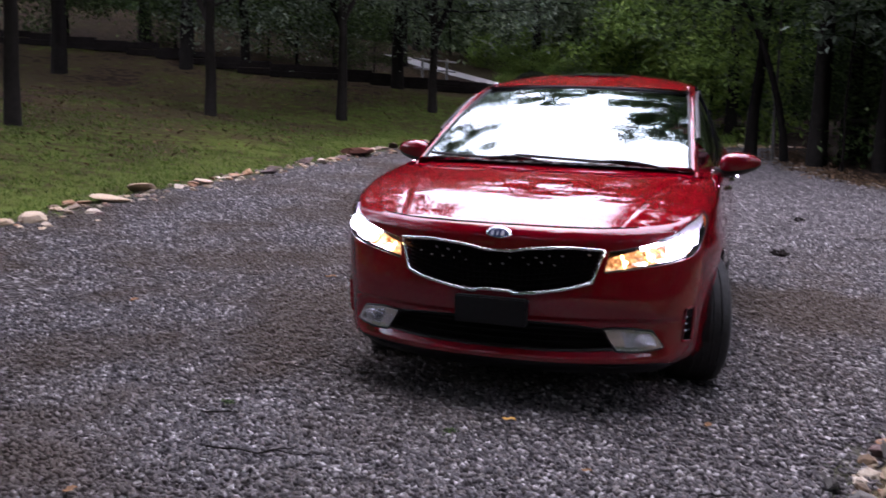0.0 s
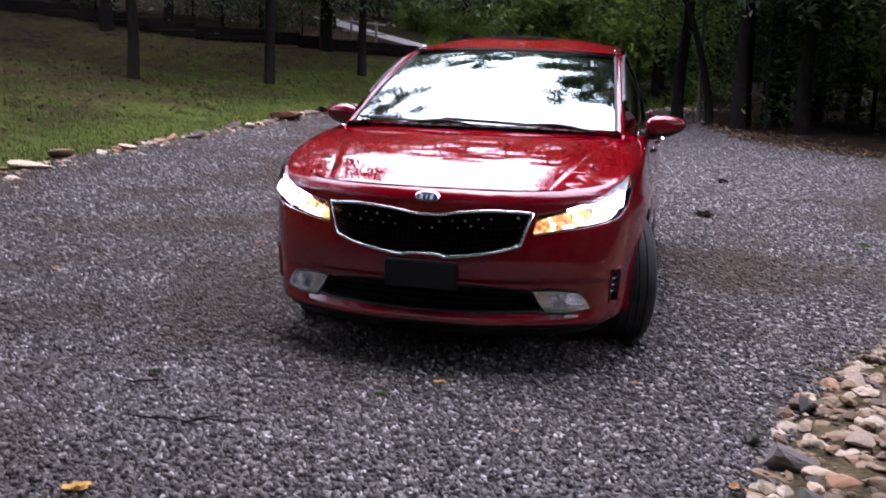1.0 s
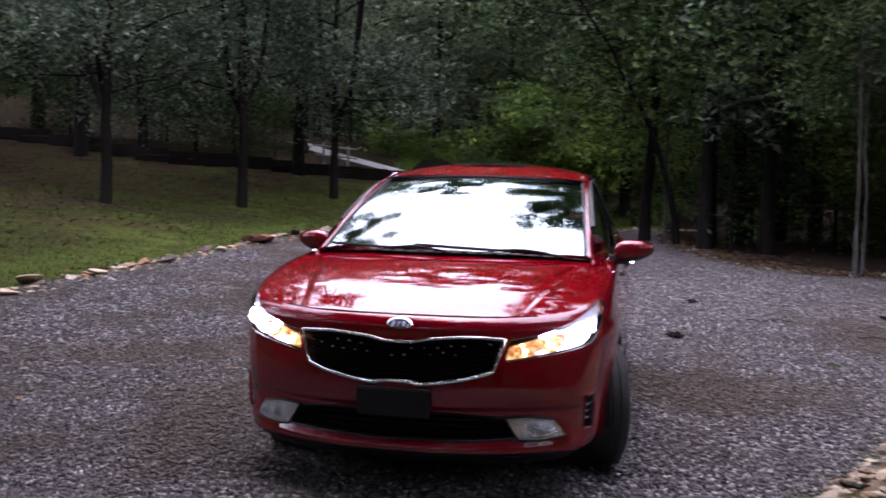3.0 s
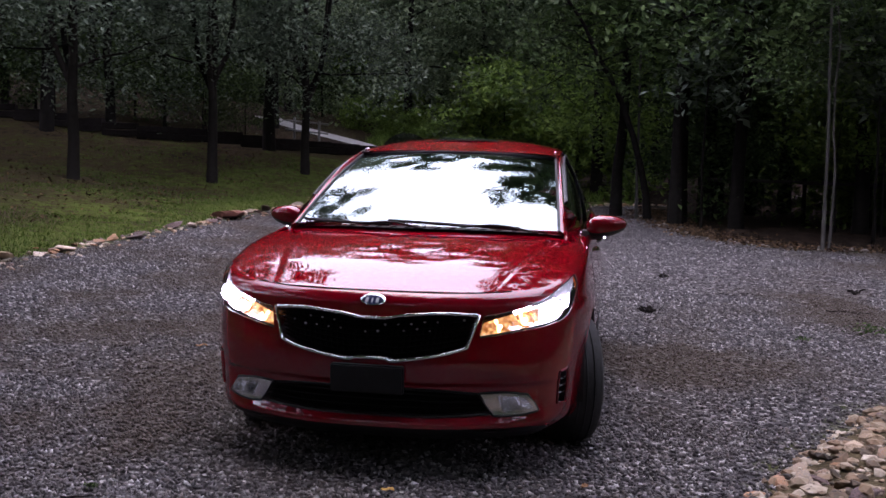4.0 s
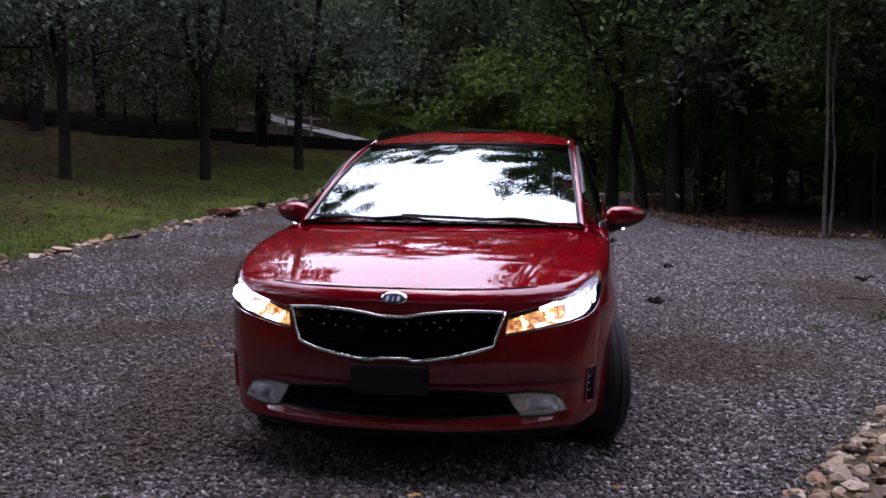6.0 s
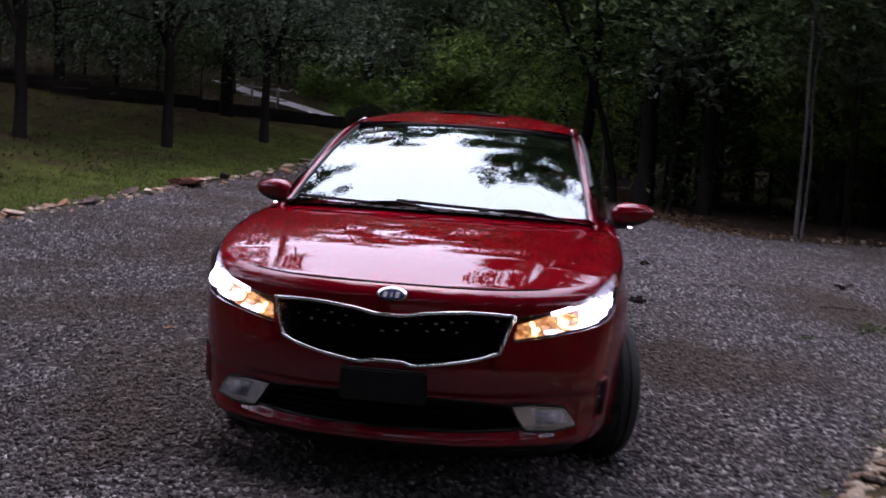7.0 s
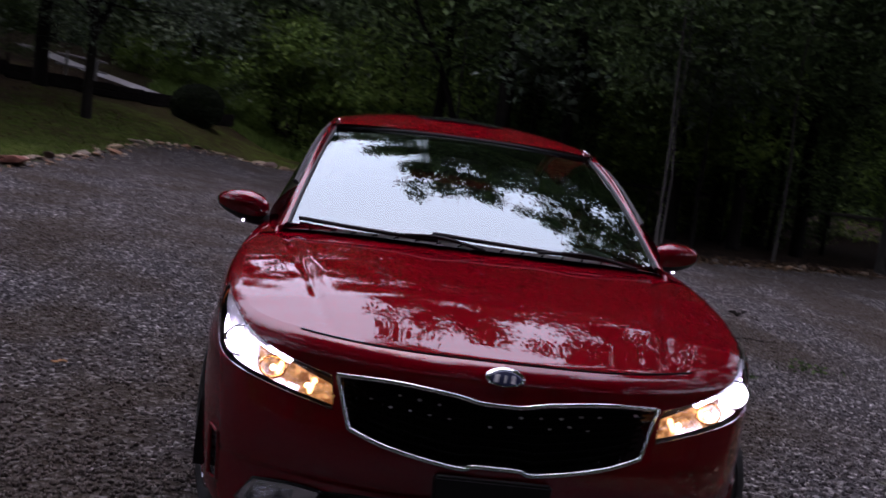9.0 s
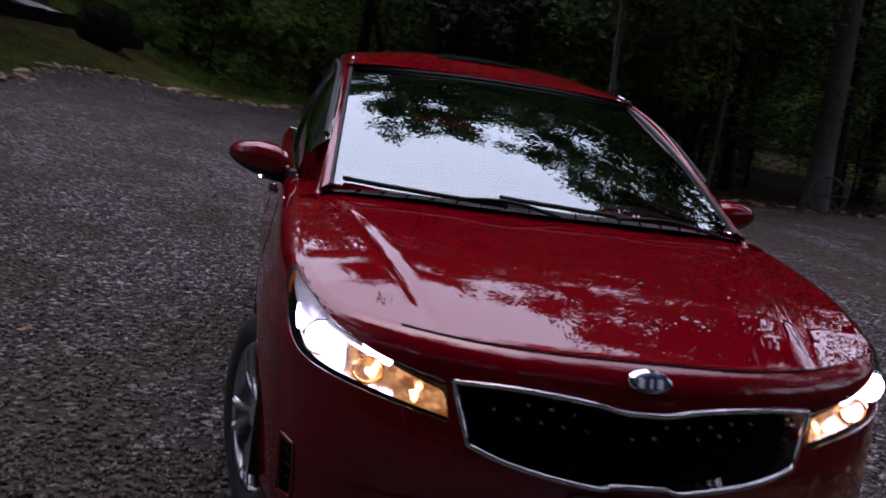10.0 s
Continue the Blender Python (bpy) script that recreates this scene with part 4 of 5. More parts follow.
wiper((0.02, 0.99, 1.005), on_screen(-0.45, -0.01, 0.012), [on_screen(u, w, 0.012) for u, w in ((-0.22, -0.015), (-0.5, -0.006), (-0.75, 0.006), (-0.95, 0.018))])

# wheels
def wheel(x, y, turn, name="wheel"):
    w = new(name)
    w.parent = car
    s = 1 if x > 0 else -1
    prof = [(-0.10, 0.225), (-0.108, 0.25), (-0.106, 0.285), (-0.09, 0.307), (-0.05, 0.314), (0, 0.316), (0.05, 0.314), (0.09, 0.307), (0.106, 0.285), (0.108, 0.25), (0.10, 0.225)]
    n = 48
    v = [(px, r * math.cos(2 * math.pi * i / n), r * math.sin(2 * math.pi * i / n)) for px, r in prof for i in range(n)]
    solid("tyre", v, grid_faces(len(prof), n, True), RUBBER, w, smooth=True)
    for gxo in (-0.055, -0.018, 0.018, 0.055):
        ringp = [(gxo, 0.3155 * math.cos(t), 0.3155 * math.sin(t)) for t in np.linspace(0, 2 * math.pi, 49)]
        solid("tread_groove", *tube_mesh(ringp, 0.004, 5), BLACK, w)
    rp = [(0.09 * s, 0.228), (0.098 * s, 0.22), (0.085 * s, 0.21), (0.0, 0.205), (-0.09 * s, 0.21)]
    v = [(px, r * math.cos(2 * math.pi * i / n), r * math.sin(2 * math.pi * i / n)) for px, r in rp for i in range(n)]
    solid("rim", v, grid_faces(len(rp), n, True), SILVER, w, "silver alloy rim", smooth=True)
    for k in range(10):
        t = 2 * math.pi * k / 10 + (0.12 if k % 2 else -0.12)
        sp = [(0.07 * s, 0.03 * math.cos(t), 0.03 * math.sin(t)), (0.088 * s, 0.12 * math.cos(t), 0.12 * math.sin(t)), (0.086 * s, 0.215 * math.cos(t), 0.215 * math.sin(t))]
        solid("spoke", *tube_mesh(sp, [0.018, 0.014, 0.017], 6), SILVER, w, smooth=True)
    solid("hub_cap", *tube_mesh([(0.06 * s, 0, 0), (0.095 * s, 0, 0)], 0.032, 16), SILVER, w)
    solid("brake_disc", *tube_mesh([(0.0, 0, 0), (0.015 * s, 0, 0)], 0.15, 28), RUBBER, w)
    w.matrix_basis = pose(x, y, 0.315, 0, 0, turn)
    return w


for x, y, turn in ((0.775, 0.90, 17), (-0.775, 0.90, 17), (0.775, 3.60, 0), (-0.775, 3.60, 0)):
    wheel(x, y, turn)
    s = 1 if x > 0 else -1
    well = []
    for px in (0.50, 0.868):
        for t in np.linspace(-0.15, math.pi + 0.15, 24):
            well.append((s * px, y + 0.345 * math.cos(t), 0.315 + 0.345 * math.sin(t)))
    solid("wheel_arch_liner", well, grid_faces(2, 24), BLACK, car)

# underside and cabin
under = [(s * w, y, 0.215) for y, w in ((0.10, 0.5), (0.25, 0.66), (0.55, 0.60), (1.3, 0.60), (1.35, 0.82), (3.15, 0.82), (3.2, 0.6), (4.0, 0.6), (4.4, 0.6)) for s in (-1, 1)]
solid("underside", under, grid_faces(9, 2), BLACK, car)


def block(name, c, d, mat, parent, bev=0.03, rx=0, label=""):
    b = bmesh.new()
    bmesh.ops.create_cube(b, size=1, matrix=Matrix.LocRotScale(c, Euler((radians(rx), 0, 0)), d))
    bmesh.ops.bevel(b, geom=b.edges[:], offset=bev, segments=3, affect="EDGES")
    return part(name, b, mat, parent, label, True)


block("dashboard", (0, 1.62, 0.90), (1.36, 0.5, 0.2), CABIN, car, 0.06, 0, "dark dashboard")
wheel_ring = [(0.36 + 0.18 * math.cos(t), 1.95 + 0.06 * math.sin(t), 0.95 + 0.17 * math.sin(t)) for t in np.linspace(0, 2 * math.pi, 32)]
solid("steering_wheel", *tube_mesh(wheel_ring, 0.016, 8), BLACK, car, smooth=True)
for sx in (-0.36, 0.36):
    block("seat_back", (sx, 2.62, 0.86), (0.5, 0.16, 0.66), CABIN, car, 0.06, -14)
    block("headrest", (sx, 2.74, 1.24), (0.26, 0.1, 0.17), CABIN, car, 0.04, -10)
    block("seat_cushion", (sx, 2.3, 0.52), (0.5, 0.5, 0.16), CABIN, car, 0.06)
block("rear_seat", (0, 3.4, 0.85), (1.2, 0.18, 0.6), CABIN, car, 0.06, -18)
block("parcel_shelf", (0, 3.93, 1.0), (1.24, 0.92, 0.04), CABIN, car, 0.015)
block("cabin_floor", (0, 2.4, 0.32), (1.5, 2.2, 0.06), CABIN, car, 0.02)
block("rear_view_mirror", (0, 1.98, 1.30), (0.22, 0.03, 0.06), BLACK, car, 0.012)

# ---- trees ----
def leaves(centres, sizes, rngl, flat=0.6):
    """Small bent leaves, four corners each, at the given places."""
    n = len(centres)
    base = np.array([(0, -1, 0), (0.5, 0, 0.16), (0, 1, -0.05), (-0.5, 0, 0.16)], float)
    q = rngl.normal(size=(n, 3))
    q[:, 2] = np.abs(q[:, 2]) + flat
    up = q / np.linalg.norm(q, axis=1)[:, None]
    t = rngl.normal(size=(n, 3))
    a = np.cross(up, t)
    a /= np.linalg.norm(a, axis=1)[:, None] + 1e-9
    b = np.cross(up, a)
    v = (base[None, :, 0, None] * a[:, None] + base[None, :, 1, None] * b[:, None] + base[None, :, 2, None] * up[:, None]) * sizes[:, None, None] + centres[:, None]
    k = np.arange(n)[:, None] * 4
    f = np.concatenate([k + np.array([[0, 1, 2]]), k + np.array([[0, 2, 3]])], 0)
    return v.reshape(-1, 3), f


def limb(start, end, r0, r1, rngl, n=5, wander=0.06):
    s, e = np.array(start, float), np.array(end, float)
    length = np.linalg.norm(e - s)
    pts = [s + (e - s) * t + rngl.normal(0, wander * length * 0.5, 3) * math.sin(math.pi * t) for t in np.linspace(0, 1, n)]
    return tube_mesh(pts, list(np.linspace(r0, r1, n)), 4)


def tree(name, seed, tall, trunk_r, crown_low, crown_r, count, leaf, leafmat, barkmat, lean=0.0, spread=0.55, label="", tight=0.55, forks=0, bow=None, split=False):
    """A tapered trunk with limbs and a ragged crown of many leaves in clumps."""
    g = np.random.default_rng(seed)
    t = tagged(new(name), label, "tree", "trees round the drive")
    pts = [np.array((lean * z + g.normal(0, 0.05) * z ** 0.5 * 0.4, g.normal(0, 0.05) * z ** 0.5 * 0.4, z)) for z in np.linspace(0, tall * 0.92, 12)]
    pts[0] = np.array((0, 0, -0.3))
    rad = [trunk_r * (1.2 if i == 0 else 1.0) * (1 - 0.88 * i / 11) for i in range(12)]
    if bow:
        pts = [p + np.array((bow * (p[2] / tall) ** 2 * tall, 0, 0)) for p in pts]
    pieces = [tube_mesh(pts, rad, 10)]
    for k in range(forks):
        a = g.uniform(0, 6.28)
        z0, out = crown_low + g.uniform(-0.1, 0.5), g.uniform(0.08, 0.14) * tall
        pieces.append(tube_mesh(spline([(lean * z0, 0, z0), (math.cos(a) * out * 0.45, math.sin(a) * out * 0.45, z0 + 0.09 * tall), (math.cos(a) * out * 0.7, math.sin(a) * out * 0.7, z0 + 0.3 * tall), (math.cos(a) * out, math.sin(a) * out, z0 + 0.6 * tall)], 9), list(np.linspace(trunk_r * 0.6, trunk_r * 0.15, 9)), 7))
    clumps = []
    n_limb = 16
    for i in range(n_limb):
        z0 = crown_low + (tall * 0.95 - crown_low) * (i + g.random()) / n_limb
        k = z0 / (tall * 0.92) * 11
        j = min(10, int(k))
        s = pts[j] + (pts[j + 1] - pts[j]) * (k - j)
        ang = i * 2.4 + g.normal(0, 0.4)
        rel = (z0 - crown_low) / (tall - crown_low)
        reach = crown_r * (0.65 + 0.5 * g.random()) * (1.0 - 0.65 * rel ** 1.5)
        e = s + np.array((math.cos(ang) * reach, math.sin(ang) * reach, reach * spread * (g.random() - 0.15)))
        r = trunk_r * 0.28 * (1 - 0.5 * rel)
        pieces.append(limb(s, e, r, r * 0.25, g))
        for _ in range(4):
            w = 0.35 + 0.65 * g.random()
            c = s + (e - s) * w + g.normal(0, 0.18 * reach, 3)
            clumps.append(c)
            if g.random() < 0.5:
                pieces.append(limb(s + (e - s) * w * 0.8, c, r * 0.4, r * 0.12, g, 4))
    clumps = np.array(clumps)
    per = count // len(clumps)
    c = np.repeat(clumps, per, 0)
    c = c + g.normal(0, 1, c.shape) * np.array((0.30, 0.30, 0.19)) * crown_r * tight
    v, f = leaves(c, leaf * g.uniform(0.6, 1.3, len(c)), g)
    if split:
        for q in pieces[1:]:
            solid("limb", *q, barkmat, t, smooth=True)
        pieces = pieces[:1]
    tv, tf = join(*pieces)
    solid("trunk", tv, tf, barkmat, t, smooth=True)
    solid("crown", v.tolist(), f, leafmat, t)
    return t


def placed(x, y, turn=0.0, scale=1.0, sink=0.05):
    return Matrix.LocRotScale((x, y, float(height(x, y)) - sink), Euler((0, 0, turn)), (scale,) * 3)


lawn_tree = tree("lawn_tree", 11, 9.5, 0.115, 1.75, 3.0, 19000, 0.06, LEAFGREY, SHADEBARK, forks=3, spread=0.75, label="young broad-leaved tree with grey-green leaves on the lawn")
lawn_tree.matrix_basis = placed(-9.8, 14.0, 0.3, 1.05)
copy_thing(lawn_tree, placed(-8.15, 17.0, 2.0, 1.0))
copy_thing(lawn_tree, placed(-9.5, 8.0, 3.0, 1.0))
copy_thing(lawn_tree, placed(-6.75, 19.5, 4.1, 0.95))
grey_f = tree("understorey_tree", 36, 6.5, 0.05, 0.7, 2.6, 5200, 0.09, LEAFPALE, SHADEBARK, label="grey-green leafy shrub beyond the road")
grey_f.matrix_basis = placed(-4.7, 30.6, 0.4, 0.85)
for x, y, a, k in ((-3.4, 33.0, 1.0, 1.1), (-6.6, 33.6, 2.0, 1.0), (-8.6, 34.6, 3.0, 1.1), (-10.8, 36.0, 4.0, 1.1), (0.6, 32.5, 5.0, 1.1), (-1.4, 35.0, 0.3, 1.3)):
    copy_thing(grey_f, placed(x, y, a, k))
wood_a = tree("woodland_tree", 21, 15.0, 0.17, 4.5, 4.4, 4900, 0.155, LEAF, SHADEBARK, tight=0.42, label="tall dark woodland tree with a dense crown")
wood_b = tree("woodland_tree", 22, 13.0, 0.14, 2.5, 3.6, 6500, 0.10, LEAF, SHADEBARK, 0.03, tight=0.48, label="slender woodland tree with low leafy limbs")
wood_c = tree("woodland_tree", 23, 11.0, 0.032, 3.0, 2.4, 5000, 0.075, LEAF, PALEBARK, -0.02, label="thin pale-barked sapling among dark trees")
under_d = tree("understorey_tree", 24, 5.0, 0.06, 0.5, 2.2, 4600, 0.08, LEAF, SHADEBARK, label="leafy understorey shrub at the wood's edge")
bright_e = tree("sunlit_shrub", 25, 5.0, 0.06, 0.3, 2.6, 5200, 0.12, LEAFBRIGHT, SHADEBARK, label="bright yellow-green shrub in a clearing")
canopy = tree("canopy_tree", 27, 22.0, 0.17, 8.0, 5.5, 12800, 0.125, LEAF, SHADEBARK, tight=0.23, label="very tall woodland tree with overhanging ragged limbs")
canopy.matrix_basis = placed(8.6, 19.2, 1.5, 1.0)
# Those at negative y and around x 9 to 13, y 6 to 9 are unseen, added for shade
for x, y, a, k in ((-10.2, 36.0, 0.3, 1.1), (-6.6, 38.0, 5.2, 1.1), (-3.6, 36.0, 2.2, 1.05), (-1.8, 41.0, 2.9, 1.2), (2.6, 40.0, 4.4, 1.15), (11.0, 17.0, 3.9, 1.05), (-5.0, -7.5, 0.9, 0.95), (2.8, -6.2, 2.9, 1.0), (13.0, -4.5, 4.4, 1.0), (13.0, 6.5, 0.2, 1.0), (2.3, 18.4, 5.0, 0.92), (9.2, 9.0, 3.1, 0.95), (10.5, 7.0, 2.2, 0.95), (3.2, 21.5, 0.6, 1.05), (0.3, 27.5, 2.5, 1.12), (-14.2, 20.0, 1.2, 1.0), (-1.6, -5.9, 1.7, 0.95), (-4.2, -5.2, 3.3, 0.9)):
    copy_thing(canopy, placed(x, y, a, k))
wood_a.matrix_basis = placed(-6.0, 35.0, 0.5, 1.0)
wood_b.matrix_basis = placed(3.5, 21.5, 1.1, 1.0)
wood_c.matrix_basis = placed(4.4, 13.2, 0.2, 1.0)
copy_thing(wood_c, placed(4.53, 13.4, 1.4, 0.75))
under_d.matrix_basis = placed(8.6, 18.4, 0.2, 1.0)
bright_e.matrix_basis = placed(-2.9, 29.0, 0.2, 0.9)
stout = tree("woodland_tree", 28, 16.0, 0.21, 3.6, 3.6, 5000, 0.085, LEAF, SHADEBARK, tight=0.5, label="stout dark woodland tree with a thick straight trunk")
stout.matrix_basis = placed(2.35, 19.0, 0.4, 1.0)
leaning = tree("woodland_tree", 29, 8.0, 0.10, 3.6, 2.6, 4500, 0.08, LEAF, SHADEBARK, -0.12, tight=0.5, bow=-0.42, label="dark tree leaning out over the drive")
leaning.matrix_basis = placed(1.75, 19.8, 0.0, 1.0)
broad = tree("broad_leaved_sapling", 30, 6.0, 0.035, 2.4, 1.5, 1100, 0.12, LEAFGREY, SHADEBARK, tight=0.5, split=True, label="sapling with large pale green leaves at the wood's edge")
broad.matrix_basis = placed(2.75, 17.2, 0.6, 1.0)
copy_thing(broad, placed(5.6, 14.9, 2.6, 1.05))
wheel_tree = tree("woodland_tree", 34, 16.0, 0.26, 5.0, 4.0, 4500, 0.12, LEAF, PALEBARK, 0.03, tight=0.45, label="thick grey-barked tree with a straight trunk")
wheel_tree.matrix_basis = placed(9.95, 15.75, 1.2, 1.0)
wood_g = tree("woodland_tree", 37, 13.0, 0.17, 2.6, 4.0, 6600, 0.11, LEAFPALE, SHADEBARK, tight=0.5, label="tall woodland tree with pale grey-green leaves")
wood_g.matrix_basis = placed(-8.6, 21.9, 0.5, 1.0)
for x, y, a, k in ((-3.9, 31.2, 1.3, 1.1), (-1.2, 32.2, 3.0, 1.0), (-6.7, 31.0, 4.6, 1.0), (-11.0, 28.8, 2.0, 1.0)):
    copy_thing(wood_g, placed(x, y, a, k))
light_s = tree("understorey_tree", 38, 4.6, 0.03, 1.5, 1.5, 2600, 0.075, LEAFBRIGHT, SHADEBARK, label="slender sapling with yellow-green leaves catching the light")
light_s.matrix_basis = placed(6.2, 16.7, 0.4, 1.0)
for x, y, a, k in ((5.5, 17.6, 1.3, 0.95), (7.2, 17.8, 3.0, 1.0), (0.9, 23.5, 4.6, 1.2)):
    copy_thing(light_s, placed(x, y, a, k))
rt = random.Random(3)
SPOTS = [(wood_a, 7.5, 19), (wood_b, 6.0, 17.6), (wood_b, 8.8, 17.5), (wood_c, 1.45, 20.2), (wood_c, 7.25, 15.1), (wood_b, 0.95, 21.2), (wood_b, 3.5, 17.6), (wood_b, 7.2, 17.0), (wood_a, 4.4, 23.0), (wood_a, 13.5, 19.5), (wood_b, 12.0, 18.5),
         (wood_a, 17.0, 20), (wood_b, 15.5, 18.5), (wood_a, 5.5, 24), (wood_a, 9.0, 25), (wood_b, 13, 25), (wood_a, 18, 26), 
         (wood_a, 5.5, 33), (wood_a, -1.8, 36.5), (wood_a, 1.6, 38), (wood_a, 3.0, 32.5), (wood_a, 11, 34), (wood_a, -8, 40), (wood_a, -13, 36), (wood_b, -16, 30), (wood_a, -21, 34), (wood_a, -19, 25), (wood_b, -23, 22), (wood_a, -25, 28), 
         (wood_a, -16, 17), (wood_b, -14, 23), (wood_a, -20, 18), (wood_b, -17, 12), (wood_a, -27, 15), (wood_a, -22, 8), (wood_b, -15, 5), (wood_a, -19, 1), (wood_a, -12, -4), (wood_a, -9, -10), (wood_a, -3, -12),
         (wood_a, 4, -11), (wood_a, 9, -7), (wood_a, 11, 0), (wood_b, 13.5, 9.5), (wood_a, 20, 10), (wood_a, 17, 4), (wood_a, -18, -9), (wood_a, 2, -17), (wood_a, 12, -13), (wood_a, -10, -18),
         (wood_b, -1.5, -8), (wood_b, 6.5, -6), (wood_b, 7.5, -1.5), (wood_a, -30, 40), (wood_a, -18, 46), (wood_a, 4, 46), (wood_a, 16, 44), (wood_a, -6, 50)]
# Unseen trees and shrubs behind the viewpoint, added to block skylight
for x, y, a in ((-7.0, -4.5, 1.4), (-8.5, -1.5, 3.0), (-8.5, -8.5, 0.4), (-4.0, -9.5, 2.0), (1.0, -9.8, 4.0), (5.5, -8.8, 5.2), (10.0, -6.5, 1.1)):
    copy_thing(wood_a, placed(x, y, a, 1.5))
for x, y, a in ((-6.5, -8.0, 0.4), (-2.0, -8.6, 2.0), (3.5, -8.4, 4.0), (7.0, -6.6, 5.2)):
    copy_thing(under_d, placed(x, y, a, 1.7))
for kind, x, y in SPOTS:
    copy_thing(kind, placed(x, y, rt.uniform(0, 6.28), rt.uniform(0.95, 1.25)))
for x, y in ((3.7, 20.6), (12.6, 18.6), (3.2, 20), (15, 20), (7, 21.5), (11, 22), (17, 22), 
             (-13, 24.5), (-16.5, 24), (-19, 21), (-20, 16), (-18, 12.5), (-21, 11), (-16, 8), (-22, 20), (-6.4, 34), (-8.6, 35), (-11.2, 35)):
    copy_thing(under_d, placed(x, y, rt.uniform(0, 6.28), rt.uniform(0.55, 0.75) if 4 < x < 9 and y < 16 else rt.uniform(0.8, 1.2)))
for x, y in ((-9.5, 37), (-0.4, 28.6), (-2.0, 30.5), (0.9, 29.5), (16, 27), (11.5, 28), (6.5, 30), (7.8, 23.2), (6.7, 19.8), (9, 29.5), (14, 30)):
    copy_thing(bright_e, placed(x, y, rt.uniform(0, 6.28), rt.uniform(0.8, 1.3)))

for x, y, k in ((-12.6, 26.6, 0.62), (-14.6, 25.6, 0.7), (-11.6, 24.2, 0.5), (-17.5, 24.6, 0.7), (-10.4, 24.6, 0.42), (-20.5, 23.0, 0.7)):
    copy_thing(under_d, placed(x, y, rt.uniform(0, 6.28), k))
for x, y, k in ((-7.4, 30.6, 0.34), (-6.2, 29.8, 0.36), (-5.2, 29.2, 0.34), (-8.7, 31.6, 0.36), (-6.9, 32.0, 0.5), (-4.3, 28.4, 0.36)):
    copy_thing(bright_e, placed(x, y, rt.uniform(0, 6.28), k, 0.3))

# far woods: foliage past counting
gw = np.random.default_rng(9)
ang = np.where(gw.random(3600) < 0.6, gw.uniform(0.7, 2.6, 3600), gw.uniform(0, 2 * math.pi, 3600))
rad = gw.uniform(40, 60, 3600)
cx, cy = rad * np.cos(ang), 8 + rad * np.sin(ang)
cz = gw.uniform(0, 1, 3600) * 17
cl = np.column_stack([cx, cy, height(cx, cy) + cz])
c = np.repeat(cl, 14, 0) + gw.normal(0, 1.0, (3600 * 14, 3))
v, f = leaves(c, gw.uniform(0.3, 0.8, len(c)), gw)
tagged(solid("far_woods", v.tolist(), f, LEAF), "dense dark green woods closing the clearing", "woods", kind="stuff")

# added wall closing the view, the woods' deep shade put into its colour
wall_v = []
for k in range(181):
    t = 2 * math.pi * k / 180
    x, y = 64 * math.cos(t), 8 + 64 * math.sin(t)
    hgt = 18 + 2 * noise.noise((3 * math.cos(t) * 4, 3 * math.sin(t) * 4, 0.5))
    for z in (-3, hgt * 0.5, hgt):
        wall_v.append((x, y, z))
tagged(solid("backdrop", wall_v, grid_faces(181, 3), BACKDROP), "added dark wall painted as the shade deep in the woods", "woods", kind="structure")

# round clipped bush at the lawn's end
gb = np.random.default_rng(31)
d = gb.normal(size=(9000, 3))
d /= np.linalg.norm(d, axis=1)[:, None]
d *= (0.6 + 0.4 * gb.random(9000) ** 0.3)[:, None] * np.array((0.85, 0.85, 0.72))
bush = tagged(new("round_bush"), "dark clipped round evergreen bush beside the lawn", "bush")
v, f = leaves(d + np.array((0, 0, 0.62)), gb.uniform(0.03, 0.06, len(d)), gb, 0.1)
solid("foliage", v.tolist(), f, LEAFDARK, bush)
solid("stem", *tube_mesh([(0, 0, -0.1), (0, 0, 0.5)], 0.06, 7), SHADEBARK, bush)
bush.matrix_basis = placed(-5.3, 24.6, 0, 0.85)

# grass blades standing on the lawn
gg = np.random.default_rng(17)
q = np.column_stack([gg.uniform(-14.0, -4.3, 95000), gg.uniform(0, 21, 95000)])
o = zone(q[:, 0], q[:, 1])[0]
litter_q = q[(o > 1.2) & (gg.random(len(q)) < 0.05)]
q = q[(o > 0.08) & (np.array([noise.noise((x * 0.45, y * 0.45, 3.0)) + 0.6 * noise.noise((x * 1.9, y * 1.9, 5.0)) for x, y in q]) > -0.5 + 0.16 * np.clip(o - 0.6, 0, 4) + 0.15 * gg.normal(0, 1, len(q)))]
n = len(q)
z = height(q[:, 0], q[:, 1])
hgt = gg.uniform(0.02, 0.06, n)
an = gg.uniform(0, 6.28, n)
lx, ly = np.cos(an) * 0.009, np.sin(an) * 0.009
b0 = np.column_stack([q[:, 0] - lx, q[:, 1] - ly, z])
b1 = np.column_stack([q[:, 0] + lx, q[:, 1] + ly, z])
tp = np.column_stack([q[:, 0] + gg.normal(0, 0.02, n), q[:, 1] + gg.normal(0, 0.02, n), z + hgt])
tagged(solid("grass", np.stack([b0, b1, tp], 1).reshape(-1, 3).tolist(), np.arange(3 * n).reshape(-1, 3), GRASS), "short patchy lawn grass", "grass", kind="stuff")

# fallen leaves strewn over the lawn under the trees
litter_c = np.column_stack([litter_q, height(litter_q[:, 0], litter_q[:, 1]) + 0.03])
v, f = leaves(litter_c, gg.uniform(0.02, 0.05, len(litter_c)), gg, 1.4)
tagged(solid("lawn_litter", v.tolist(), f, LITTER), "brown leaves strewn over the lawn under the trees", "leaf litter", kind="stuff")

